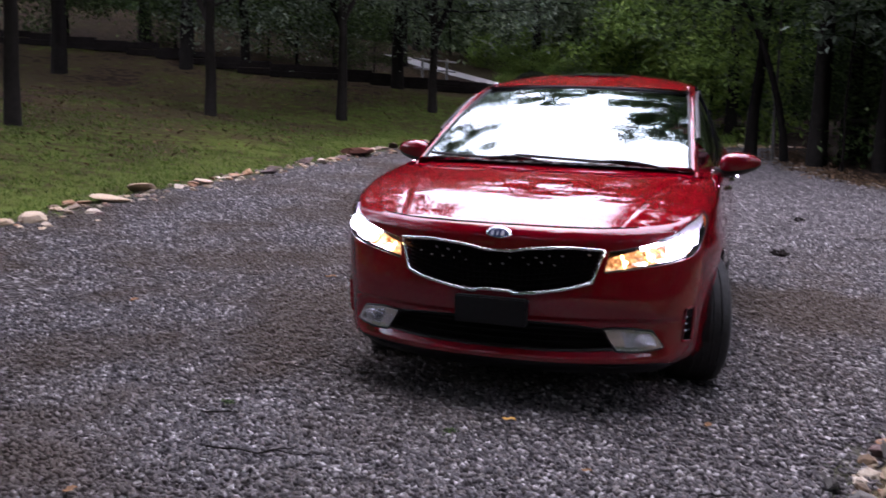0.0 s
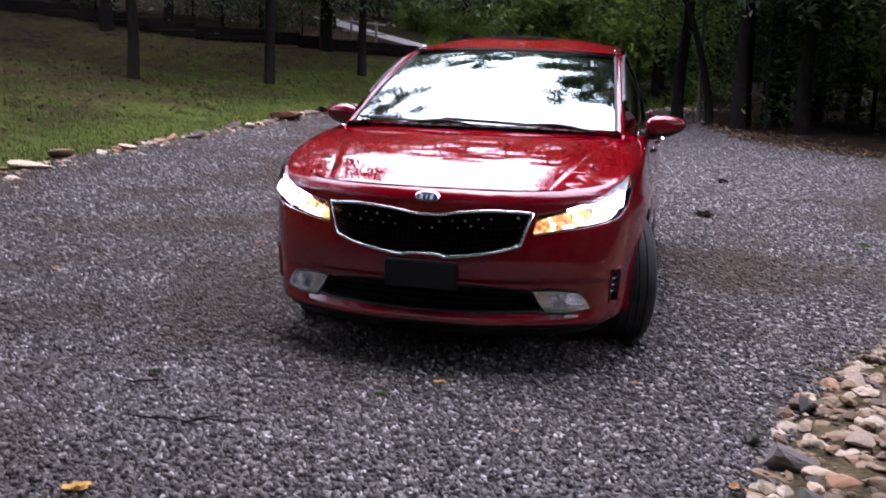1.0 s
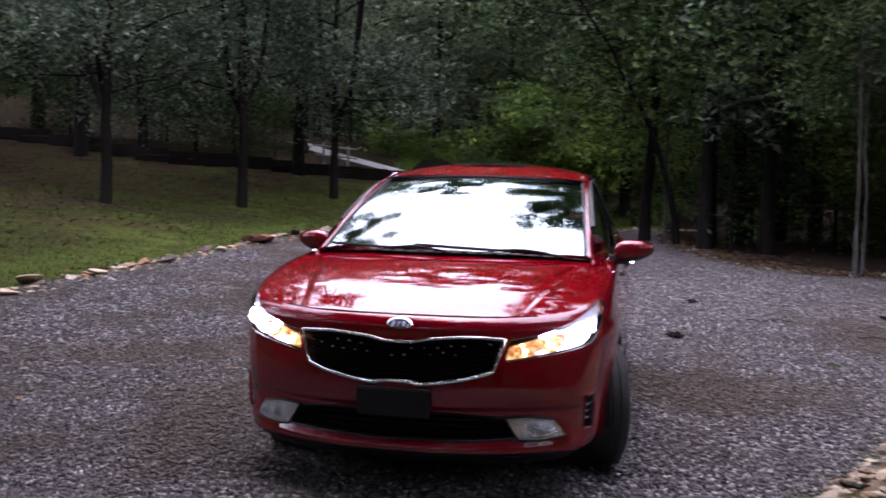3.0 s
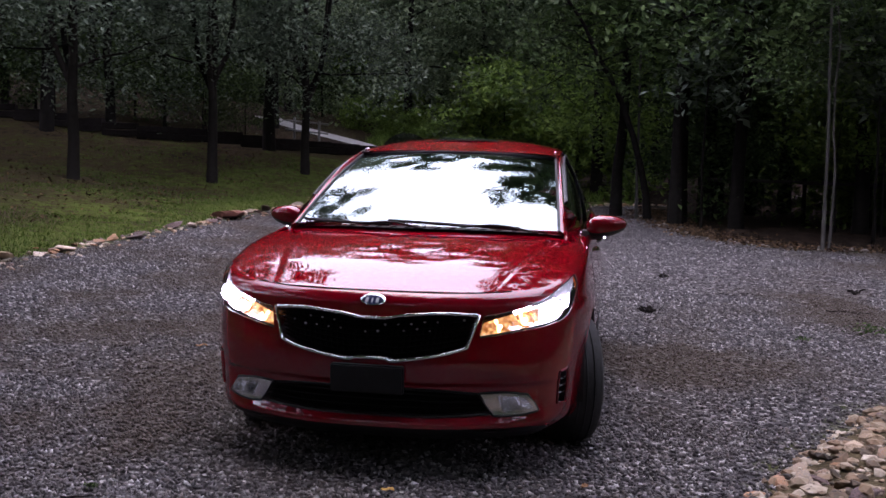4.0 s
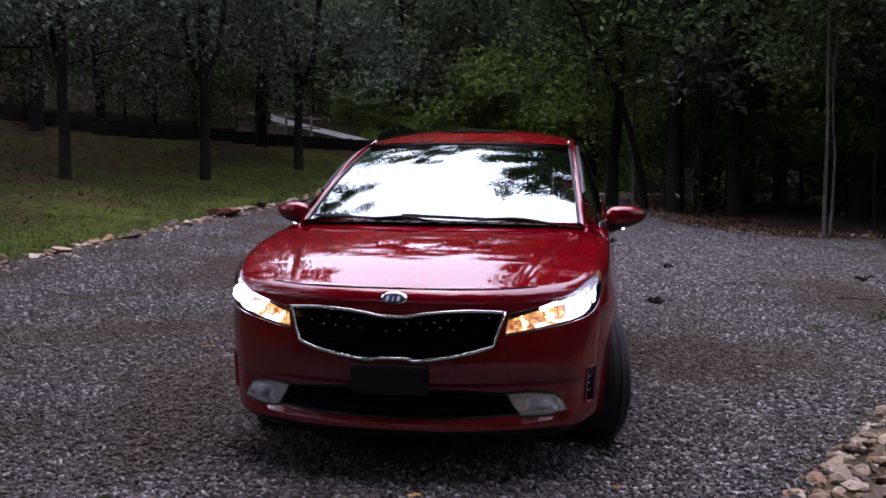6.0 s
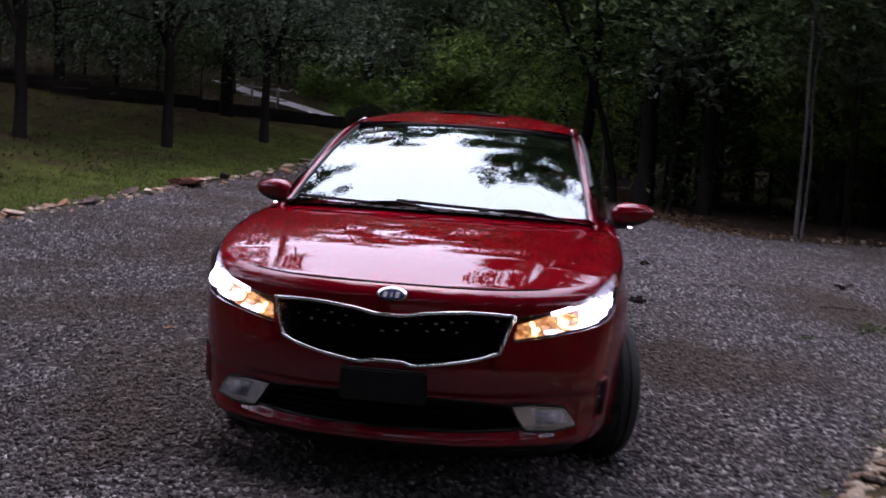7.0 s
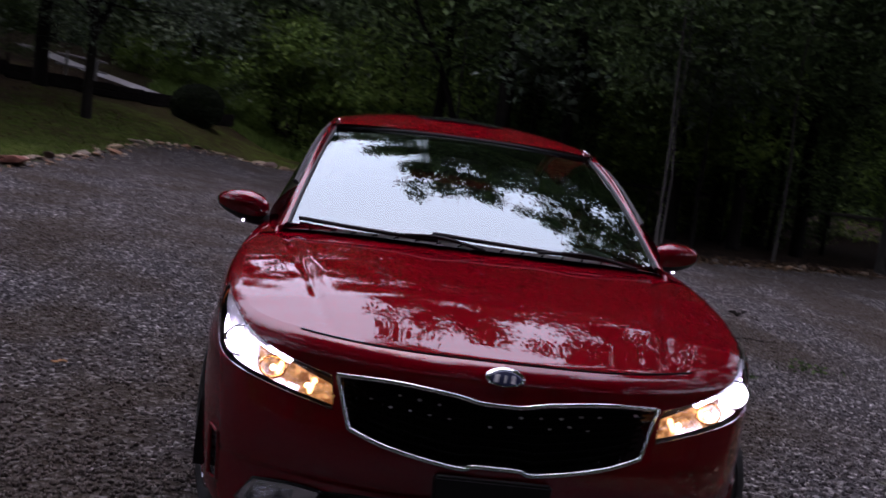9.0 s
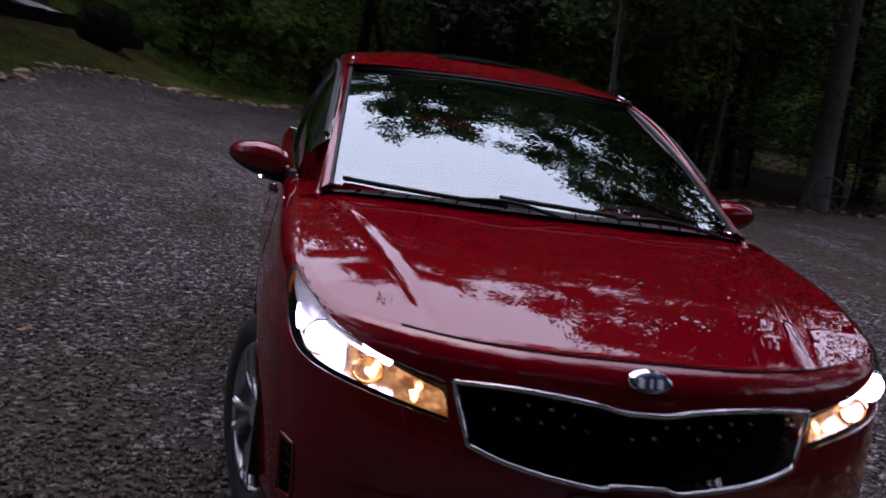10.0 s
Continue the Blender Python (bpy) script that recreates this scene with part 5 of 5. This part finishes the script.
# taller bright grass on the verge beyond the road
q = np.column_stack([gg.uniform(-7.5, 0.5, 16000), gg.uniform(26.4, 31.5, 16000)])
q = q[q[:, 1] > 27.6 - 0.35 * (q[:, 0] + 6)]
n = len(q)
z = height(q[:, 0], q[:, 1])
an = gg.uniform(0, 6.28, n)
lx, ly = np.cos(an) * 0.02, np.sin(an) * 0.02
b0, b1 = np.column_stack([q[:, 0] - lx, q[:, 1] - ly, z]), np.column_stack([q[:, 0] + lx, q[:, 1] + ly, z])
tp = np.column_stack([q[:, 0] + gg.normal(0, 0.1, n), q[:, 1] + gg.normal(0, 0.1, n), z + gg.uniform(0.1, 0.35, n)])
tagged(solid("verge_grass", np.stack([b0, b1, tp], 1).reshape(-1, 3).tolist(), np.arange(3 * n).reshape(-1, 3), LEAFBRIGHT), "taller bright green grass beyond the road", "grass", kind="stuff")

# ---- stones along the drive ----
def rock_mesh(name, seed, flat, mat):
    g = np.random.default_rng(seed)
    bm = bmesh.new()
    bmesh.ops.create_icosphere(bm, subdivisions=2, radius=1)
    off = Vector(g.uniform(-9, 9, 3))
    for w in bm.verts:
        w.co *= 1 + 0.12 * noise.noise(w.co * 1.3 + off)
    for _ in range(14):
        nv = Vector(g.normal(size=3)).normalized()
        lim = g.uniform(0.45, 0.74)
        for w in bm.verts:
            over = w.co.dot(nv) - lim
            if over > 0:
                w.co -= nv * over
    for w in bm.verts:
        w.co = Vector((w.co.x * 1.15, w.co.y * 0.85, w.co.z * flat * 1.4))
    me = bpy.data.meshes.new(name)
    bm.to_mesh(me)
    bm.free()
    me.materials.append(mat)
    return me


ROCKS = [rock_mesh("field_stone", 40 + k, fl, ROCK) for k, fl in enumerate((0.4, 0.5, 0.32, 0.55, 0.36, 0.45))]
rs = random.Random(8)


def rock(parent, x, y, size, z=None, turn=None, me=None, tilt=8, squash=1.0):
    ob = new("stone", me or rs.choice(ROCKS))
    ob.parent = parent
    base = float(height(x, y)) if z is None else z
    ob.matrix_basis = Matrix.LocRotScale((x, y, base + size * 0.2), Euler((radians(rs.gauss(0, tilt)), radians(rs.gauss(0, tilt)), rs.uniform(0, 6.28) if turn is None else turn)),
                                         (size * rs.uniform(0.8, 1.45), size * rs.uniform(0.7, 1.1), size * squash * rs.uniform(0.7, 1.1)))
    return ob


border = tagged(new("stone_border"), "row of tan and grey field stones edging the lawn", "stone border", kind="structure")
acc = 0
for k in range(40, len(EDGE_LEFT) - 1):
    acc -= np.linalg.norm(EDGE_LEFT[k + 1] - EDGE_LEFT[k])
    if acc <= 0:
        size = rs.choice((0.06, 0.08, 0.10, 0.13, 0.19)) * rs.uniform(0.85, 1.15)
        x, y = EDGE_LEFT[k] + np.array((rs.gauss(0, 0.07), rs.gauss(0, 0.07)))
        t = EDGE_LEFT[k + 1] - EDGE_LEFT[k]
        rock(border, x, y, size, turn=math.atan2(t[1], t[0]) + rs.gauss(0, 0.3), squash=0.62)
        for _ in range(rs.choice((2, 3, 4))):
            rock(border, x + rs.gauss(0.06, 0.13), y + rs.gauss(0, 0.15), rs.uniform(0.025, 0.065), squash=0.8)
        acc = size * rs.uniform(1.3, 1.9)
red = rock_mesh("red_field_stone", 77, 0.3, REDROCK)
rock(border, -5.47, 11.6, 0.42, turn=1.6, me=red, squash=0.6)
DULL = [rock_mesh("grey_field_stone", 60 + k, 0.5, DULLROCK) for k in range(3)]
far_border = tagged(new("stone_border"), "scattered pale stones edging the dark woods", "stone border", kind="structure")
acc = 0
for k in range(10, len(EDGE_RIGHT) - 1):
    acc -= np.linalg.norm(EDGE_RIGHT[k + 1] - EDGE_RIGHT[k])
    if acc <= 0:
        size = rs.uniform(0.03, 0.085)
        x, y = EDGE_RIGHT[k] + np.array((rs.gauss(0, 0.15), rs.gauss(0.1, 0.2)))
        pale = x > 7 and rs.random() < 0.6
        rock(far_border, x, y, size * (1.5 if pale else 1.0), me=rs.choice(ROCKS if pale else DULL))
        acc = size * 2.6
bank = tagged(new("stone_bank"), "loose bank of mixed tan, grey and reddish stones", "stone bank", kind="structure")
def bank_place(spread):
    k = rs.randrange(64, 112)
    t = EDGE_NEAR[k + 1] - EDGE_NEAR[k]
    t /= np.linalg.norm(t)
    d = abs(rs.gauss(0, spread))
    x, y = EDGE_NEAR[k] + np.array((t[1], -t[0])) * (d + 0.03) + t * rs.uniform(-0.1, 0.1)
    return x, y, float(height(x, y)) + 0.07 * min(1, d / 0.55) + rs.uniform(-0.015, 0.02)


for k in range(290):
    x, y, z = bank_place(0.5)
    size = rs.uniform(0.03, 0.06) if rs.random() < 0.72 else rs.uniform(0.06, 0.105)
    rock(bank, x, y, size, z=z - 0.012, tilt=11, squash=0.75)
dark = rock_mesh("dark_field_stone", 91, 0.55, DARKROCK)
for x, y, size, turn in ((1.44, -0.64, 0.085, 0.2), (1.47, -0.93, 0.07, 0.4), (1.57, 0.0, 0.06, 0.9), (1.33, -0.42, 0.048, 1.2), (1.52, -1.1, 0.085, 0.1)):
    rock(bank, x, y, size, z=0.015, me=dark, turn=turn)
pb = np.array([bank_place(0.6) for k in range(2300)])
bm = bmesh.new()
bmesh.ops.create_icosphere(bm, subdivisions=1, radius=1)
ball = np.array([tuple(w.co) for w in bm.verts])
ballf = np.array([[w.index for w in q.verts] for q in bm.faces])
bm.free()
n = len(pb)
size = np.where(rng.random(n) < 0.45, rng.uniform(0.024, 0.046, n), rng.uniform(0.008, 0.024, n))
v = ball[None] * (1 + 0.16 * rng.normal(size=(n, len(ball), 1)).clip(-1.5, 1.5)) * size[:, None, None] * np.stack([rng.uniform(0.9, 1.5, n), rng.uniform(0.7, 1.1, n), rng.uniform(0.4, 0.7, n)], 1)[:, None]
v = np.einsum("nij,nkj->nki", turns(n, True), v) + pb[:, None]
f = ballf[None] + (np.arange(n) * len(ball))[:, None, None]
solid("pebbles", v.reshape(-1, 3).tolist(), f.reshape(-1, 3), PEBBLE, bank)["kind"] = "stuff"
mound = []
for k in range(60, 116):
    t = EDGE_NEAR[k + 1] - EDGE_NEAR[k]
    t /= np.linalg.norm(t)
    for d, dz in ((0.0, -0.03), (0.12, 0.01), (0.3, 0.035), (0.5, 0.055), (0.8, 0.065), (1.2, 0.04), (1.6, -0.12)):
        x, y = EDGE_NEAR[k] + np.array((t[1], -t[0])) * d
        mound.append((x, y, float(height(x, y)) + dz - 0.2 * max(0, (64 - k) / 4, (k - 111) / 4) + 0.02 * noise.noise((x * 4, y * 4, 1))))
solid("earth", mound, [q[::-1] for q in grid_faces(56, 7)], plain("bank_earth", (0.052, 0.041, 0.022), 0.95, 0, 0.85, 45, 1.0, 0.05), bank, smooth=True)

# dry leaves and twigs lying on the gravel
def fallen_leaf(x, y, size, turn, mat, label):
    w = np.linspace(-1, 1, 9)
    lv = [(q * size, e * size * 0.7 * (1 - q * q) ** 0.7 * (0.75 + 0.25 * math.cos(9 * q)), 0.15 * size * math.sin(3 * q) + abs(e) * size * 0.22) for q in w for e in (-1, -0.5, 0, 0.5, 1)]
    ob = solid("fallen_leaf", lv, grid_faces(9, 5), mat)
    ob.matrix_basis = pose(x, y, float(height(x, y)) + 0.02, 4, 3, turn)
    return tagged(ob, label, "leaf")


PALELEAF = plain("bleached_leaf", (0.34, 0.30, 0.27), 0.8, 0.0, 0.3, 60)
BROWNLEAF = plain("brown_leaf", (0.20, 0.10, 0.035), 0.8, 0.0, 0.4, 60)
for x, y, size, turn in ((0.13, -0.15, 0.028, 0), (-0.655, -1.485, 0.036, 20), (-0.625, -1.478, 0.034, 70)):
    fallen_leaf(x, y, size, turn, DRYLEAF, "yellow fallen leaf lying on the gravel")
fallen_leaf(-0.36, -1.60, 0.034, 20, PALELEAF, "bleached grey leaf lying on the gravel")
for x, y, size, turn in ((-0.99, -1.41, 0.026, 70), (0.52, -0.60, 0.018, 10), (1.25, -0.87, 0.030, 50), (1.29, -0.90, 0.022, 140), (-1.9, 2.6, 0.04, 15), (-2.6, 1.2, 0.035, 80), (0.9, 0.1, 0.024, 60)):
    fallen_leaf(x, y, size, turn, BROWNLEAF, "curled brown leaf lying on the gravel")
for k, (x, y, length, turn) in enumerate(((-0.62, -0.86, 0.40, 8), (-0.98, -0.52, 0.16, 14), (0.96, -0.66, 0.12, 20), (2.3, 6.8, 0.5, 8), (3.2, 5.9, 0.4, -12))):
    g = np.random.default_rng(300 + k)
    pc = [limb((-length / 2, 0, 0.02), (length / 2, 0, 0.022), 0.004, 0.002, g, 7, 0.05), limb((0.05 * length, 0, 0.02), (0.3 * length, 0.12 * length, 0.025), 0.003, 0.0015, g, 5, 0.1)]
    ob = solid("fallen_twig", *join(*pc), TIMBER)
    ob.matrix_basis = pose(x, y, float(height(x, y)), 0, 0, turn)
    tagged(ob, "thin dark forked twig lying on the gravel", "twig")
for x, y, n in ((1.31, 5.47, 13), (1.55, 8.2, 5), (3.6, 7.4, 6)):
    pc = [limb((rs.gauss(0, 0.04), rs.gauss(0, 0.04), 0.02), (rs.gauss(0, 0.085), rs.gauss(0, 0.07), rs.uniform(0.01, 0.07)), 0.02, 0.007, np.random.default_rng(n + k), 5, 0.2) for k in range(n)]
    ob = solid("twig_debris", *join(*pc), TIMBER)
    ob.matrix_basis = pose(x, y, float(height(x, y))) @ Matrix.Diagonal((0.6, 0.6, 0.9, 1))
    tagged(ob, "dark clump of broken twigs on the gravel", "twigs")

# timber edging along the back of the lawn, with the road beyond
edging = tagged(new("timber_wall"), "low dark timber retaining wall behind the lawn", "retaining wall", kind="structure")
ET = spline([(-22, 19.0), (-16.2, 20.8), (-12.3, 20.6), (-9.6, 22.0), (-8.0, 23.6), (-6.4, 25.2), (-4.6, 26.5)], 22)
for k in range(len(ET) - 1):
    p, q = ET[k], ET[k + 1]
    for row in range(2):
        bm = bmesh.new()
        c = (p + q) / 2
        L = float(np.linalg.norm(q - p)) - 0.01
        z = float(height(*c)) + 0.10 + 0.18 * row + rs.gauss(0, 0.008)
        bmesh.ops.create_cube(bm, size=1, matrix=Matrix.LocRotScale((c[0], c[1], z), Euler((0, 0, math.atan2(q[1] - p[1], q[0] - p[0]))), (L + 0.03, 0.2, 0.175)))
        bmesh.ops.bevel(bm, geom=bm.edges[:], offset=0.012, segments=1, affect="EDGES")
        part("sleeper", bm, TIMBER, edging)

# pale road beyond the wall
RC = spline([(-12.4, 31.6), (-10.3, 29.5), (-7.6, 27.6), (-6.4, 26.9), (-5.0, 26.6)], 40)
tn = np.gradient(RC, axis=0)
tn /= np.linalg.norm(tn, axis=1)[:, None]
rv = [(c[0] - t[1] * o, c[1] + t[0] * o, float(height(c[0] - t[1] * o, c[1] + t[0] * o)) + 0.05) for c, t in zip(RC, tn) for o in (-0.45, -0.22, 0, 0.22, 0.45)]
tagged(solid("road", rv, [q[::-1] for q in grid_faces(40, 5)], ASPHALT), "narrow pale road beyond the lawn", "road", kind="structure")

# roadside marker posts with a rail
fence = tagged(new("road_rail"), "short white wooden rail with posts beside the road", "fence")
posts = [(-9.4, 26.3), (-8.5, 26.1)]
for x, y in posts:
    z = float(height(x, y))
    solid("post", *tube_mesh([(x, y, z - 0.1), (x, y, z + 0.75)], 0.04, 8), WHITEWOOD, fence)
(x0, y0), (x1, y1) = posts
for dz in (0.35, 0.65):
    solid("rail", *tube_mesh([(x0 - 0.3, y0, float(height(x0, y0)) + dz), (x1 + 0.3, y1, float(height(x1, y1)) + dz)], 0.03, 6), WHITEWOOD, fence)

# old spoked wheel leaning against a tree, and a rail fence in the woods
old = tagged(new("wagon_wheel"), "old weathered spoked wheel leaning against a tree", "wheel")
solid("wheel_rim", *tube_mesh([(0.36 * math.cos(t), 0, 0.36 + 0.36 * math.sin(t)) for t in np.linspace(0, 2 * math.pi, 33)], 0.026, 8), PALEBARK, old, smooth=True)
solid("hub", *tube_mesh([(0, -0.05, 0.36), (0, 0.05, 0.36)], 0.05, 10), PALEBARK, old)
for k in range(8):
    t = 2 * math.pi * k / 8
    solid("wheel_spoke", *tube_mesh([(0.04 * math.cos(t), 0, 0.36 + 0.04 * math.sin(t)), (0.35 * math.cos(t), 0, 0.36 + 0.35 * math.sin(t))], 0.014, 6), PALEBARK, old)
old.matrix_basis = pose(9.9, 15.3, float(height(9.9, 15.3)), -10, 0, -20)
woodfence = tagged(new("rail_fence"), "grey weathered rail fence in the dark woods", "fence")
FP = [(2.9, 19.9), (5.2, 19.5), (7.6, 19.3), (10.2, 19.2), (12.6, 19.1), (15.2, 19.0)]
for x, y in FP:
    z = float(height(x, y))
    solid("post", *tube_mesh([(x, y, z - 0.2), (x, y, z + 1.1)], 0.05, 8), SHADEBARK, woodfence)
for (x0, y0), (x1, y1) in zip(FP, FP[1:]):
    for dz in (1.0,):
        solid("rail", *tube_mesh([(x0, y0 - 0.08, float(height(x0, y0)) + dz), ((x0 + x1) / 2, y0 - 0.08, float(height(x1, y1)) + dz + 0.03), (x1, y1 - 0.08, float(height(x1, y1)) + dz)], 0.045, 7), PALEBARK, woodfence)

# small weeds growing in the gravel
gwd = np.random.default_rng(61)
for x, y, s in ((3.15, 4.75, 0.09), (-0.05, -0.37, 0.012), (1.10, -1.07, 0.018), (-1.02, -0.39, 0.012), (2.5, 4.3, 0.03)):
    c = gwd.normal(0, s, (90, 3)) * np.array((1, 1, 0.25)) + np.array((0, 0, 0.015 + 0.4 * s))
    v, f = leaves(c, gwd.uniform(0.012, 0.028, 90) * min(1, 0.25 + 8 * s), gwd)
    ob = tagged(solid("weed", v.tolist(), f, LEAF), "small green weed growing in the gravel", "weed", kind="stuff")
    ob.matrix_basis = pose(x, y, float(height(x, y)))

# leaf litter between the drive and the woods
gl = np.random.default_rng(71)
pick = EDGE_RIGHT[gl.integers(5, len(EDGE_RIGHT) - 1, 9000)] + gl.normal(0, 0.25, (9000, 2)) + np.array((0.25, 0.55)) * np.abs(gl.normal(0, 1.0, (9000, 1)))
c = np.column_stack([pick, height(pick[:, 0], pick[:, 1]) + gl.uniform(0.008, 0.03, 9000)])
v, f = leaves(c, gl.uniform(0.02, 0.05, 9000), gl, 1.6)
tagged(solid("leaf_litter", v.tolist(), f, LITTER), "brown fallen leaves along the wood's edge", "leaf litter", kind="stuff")
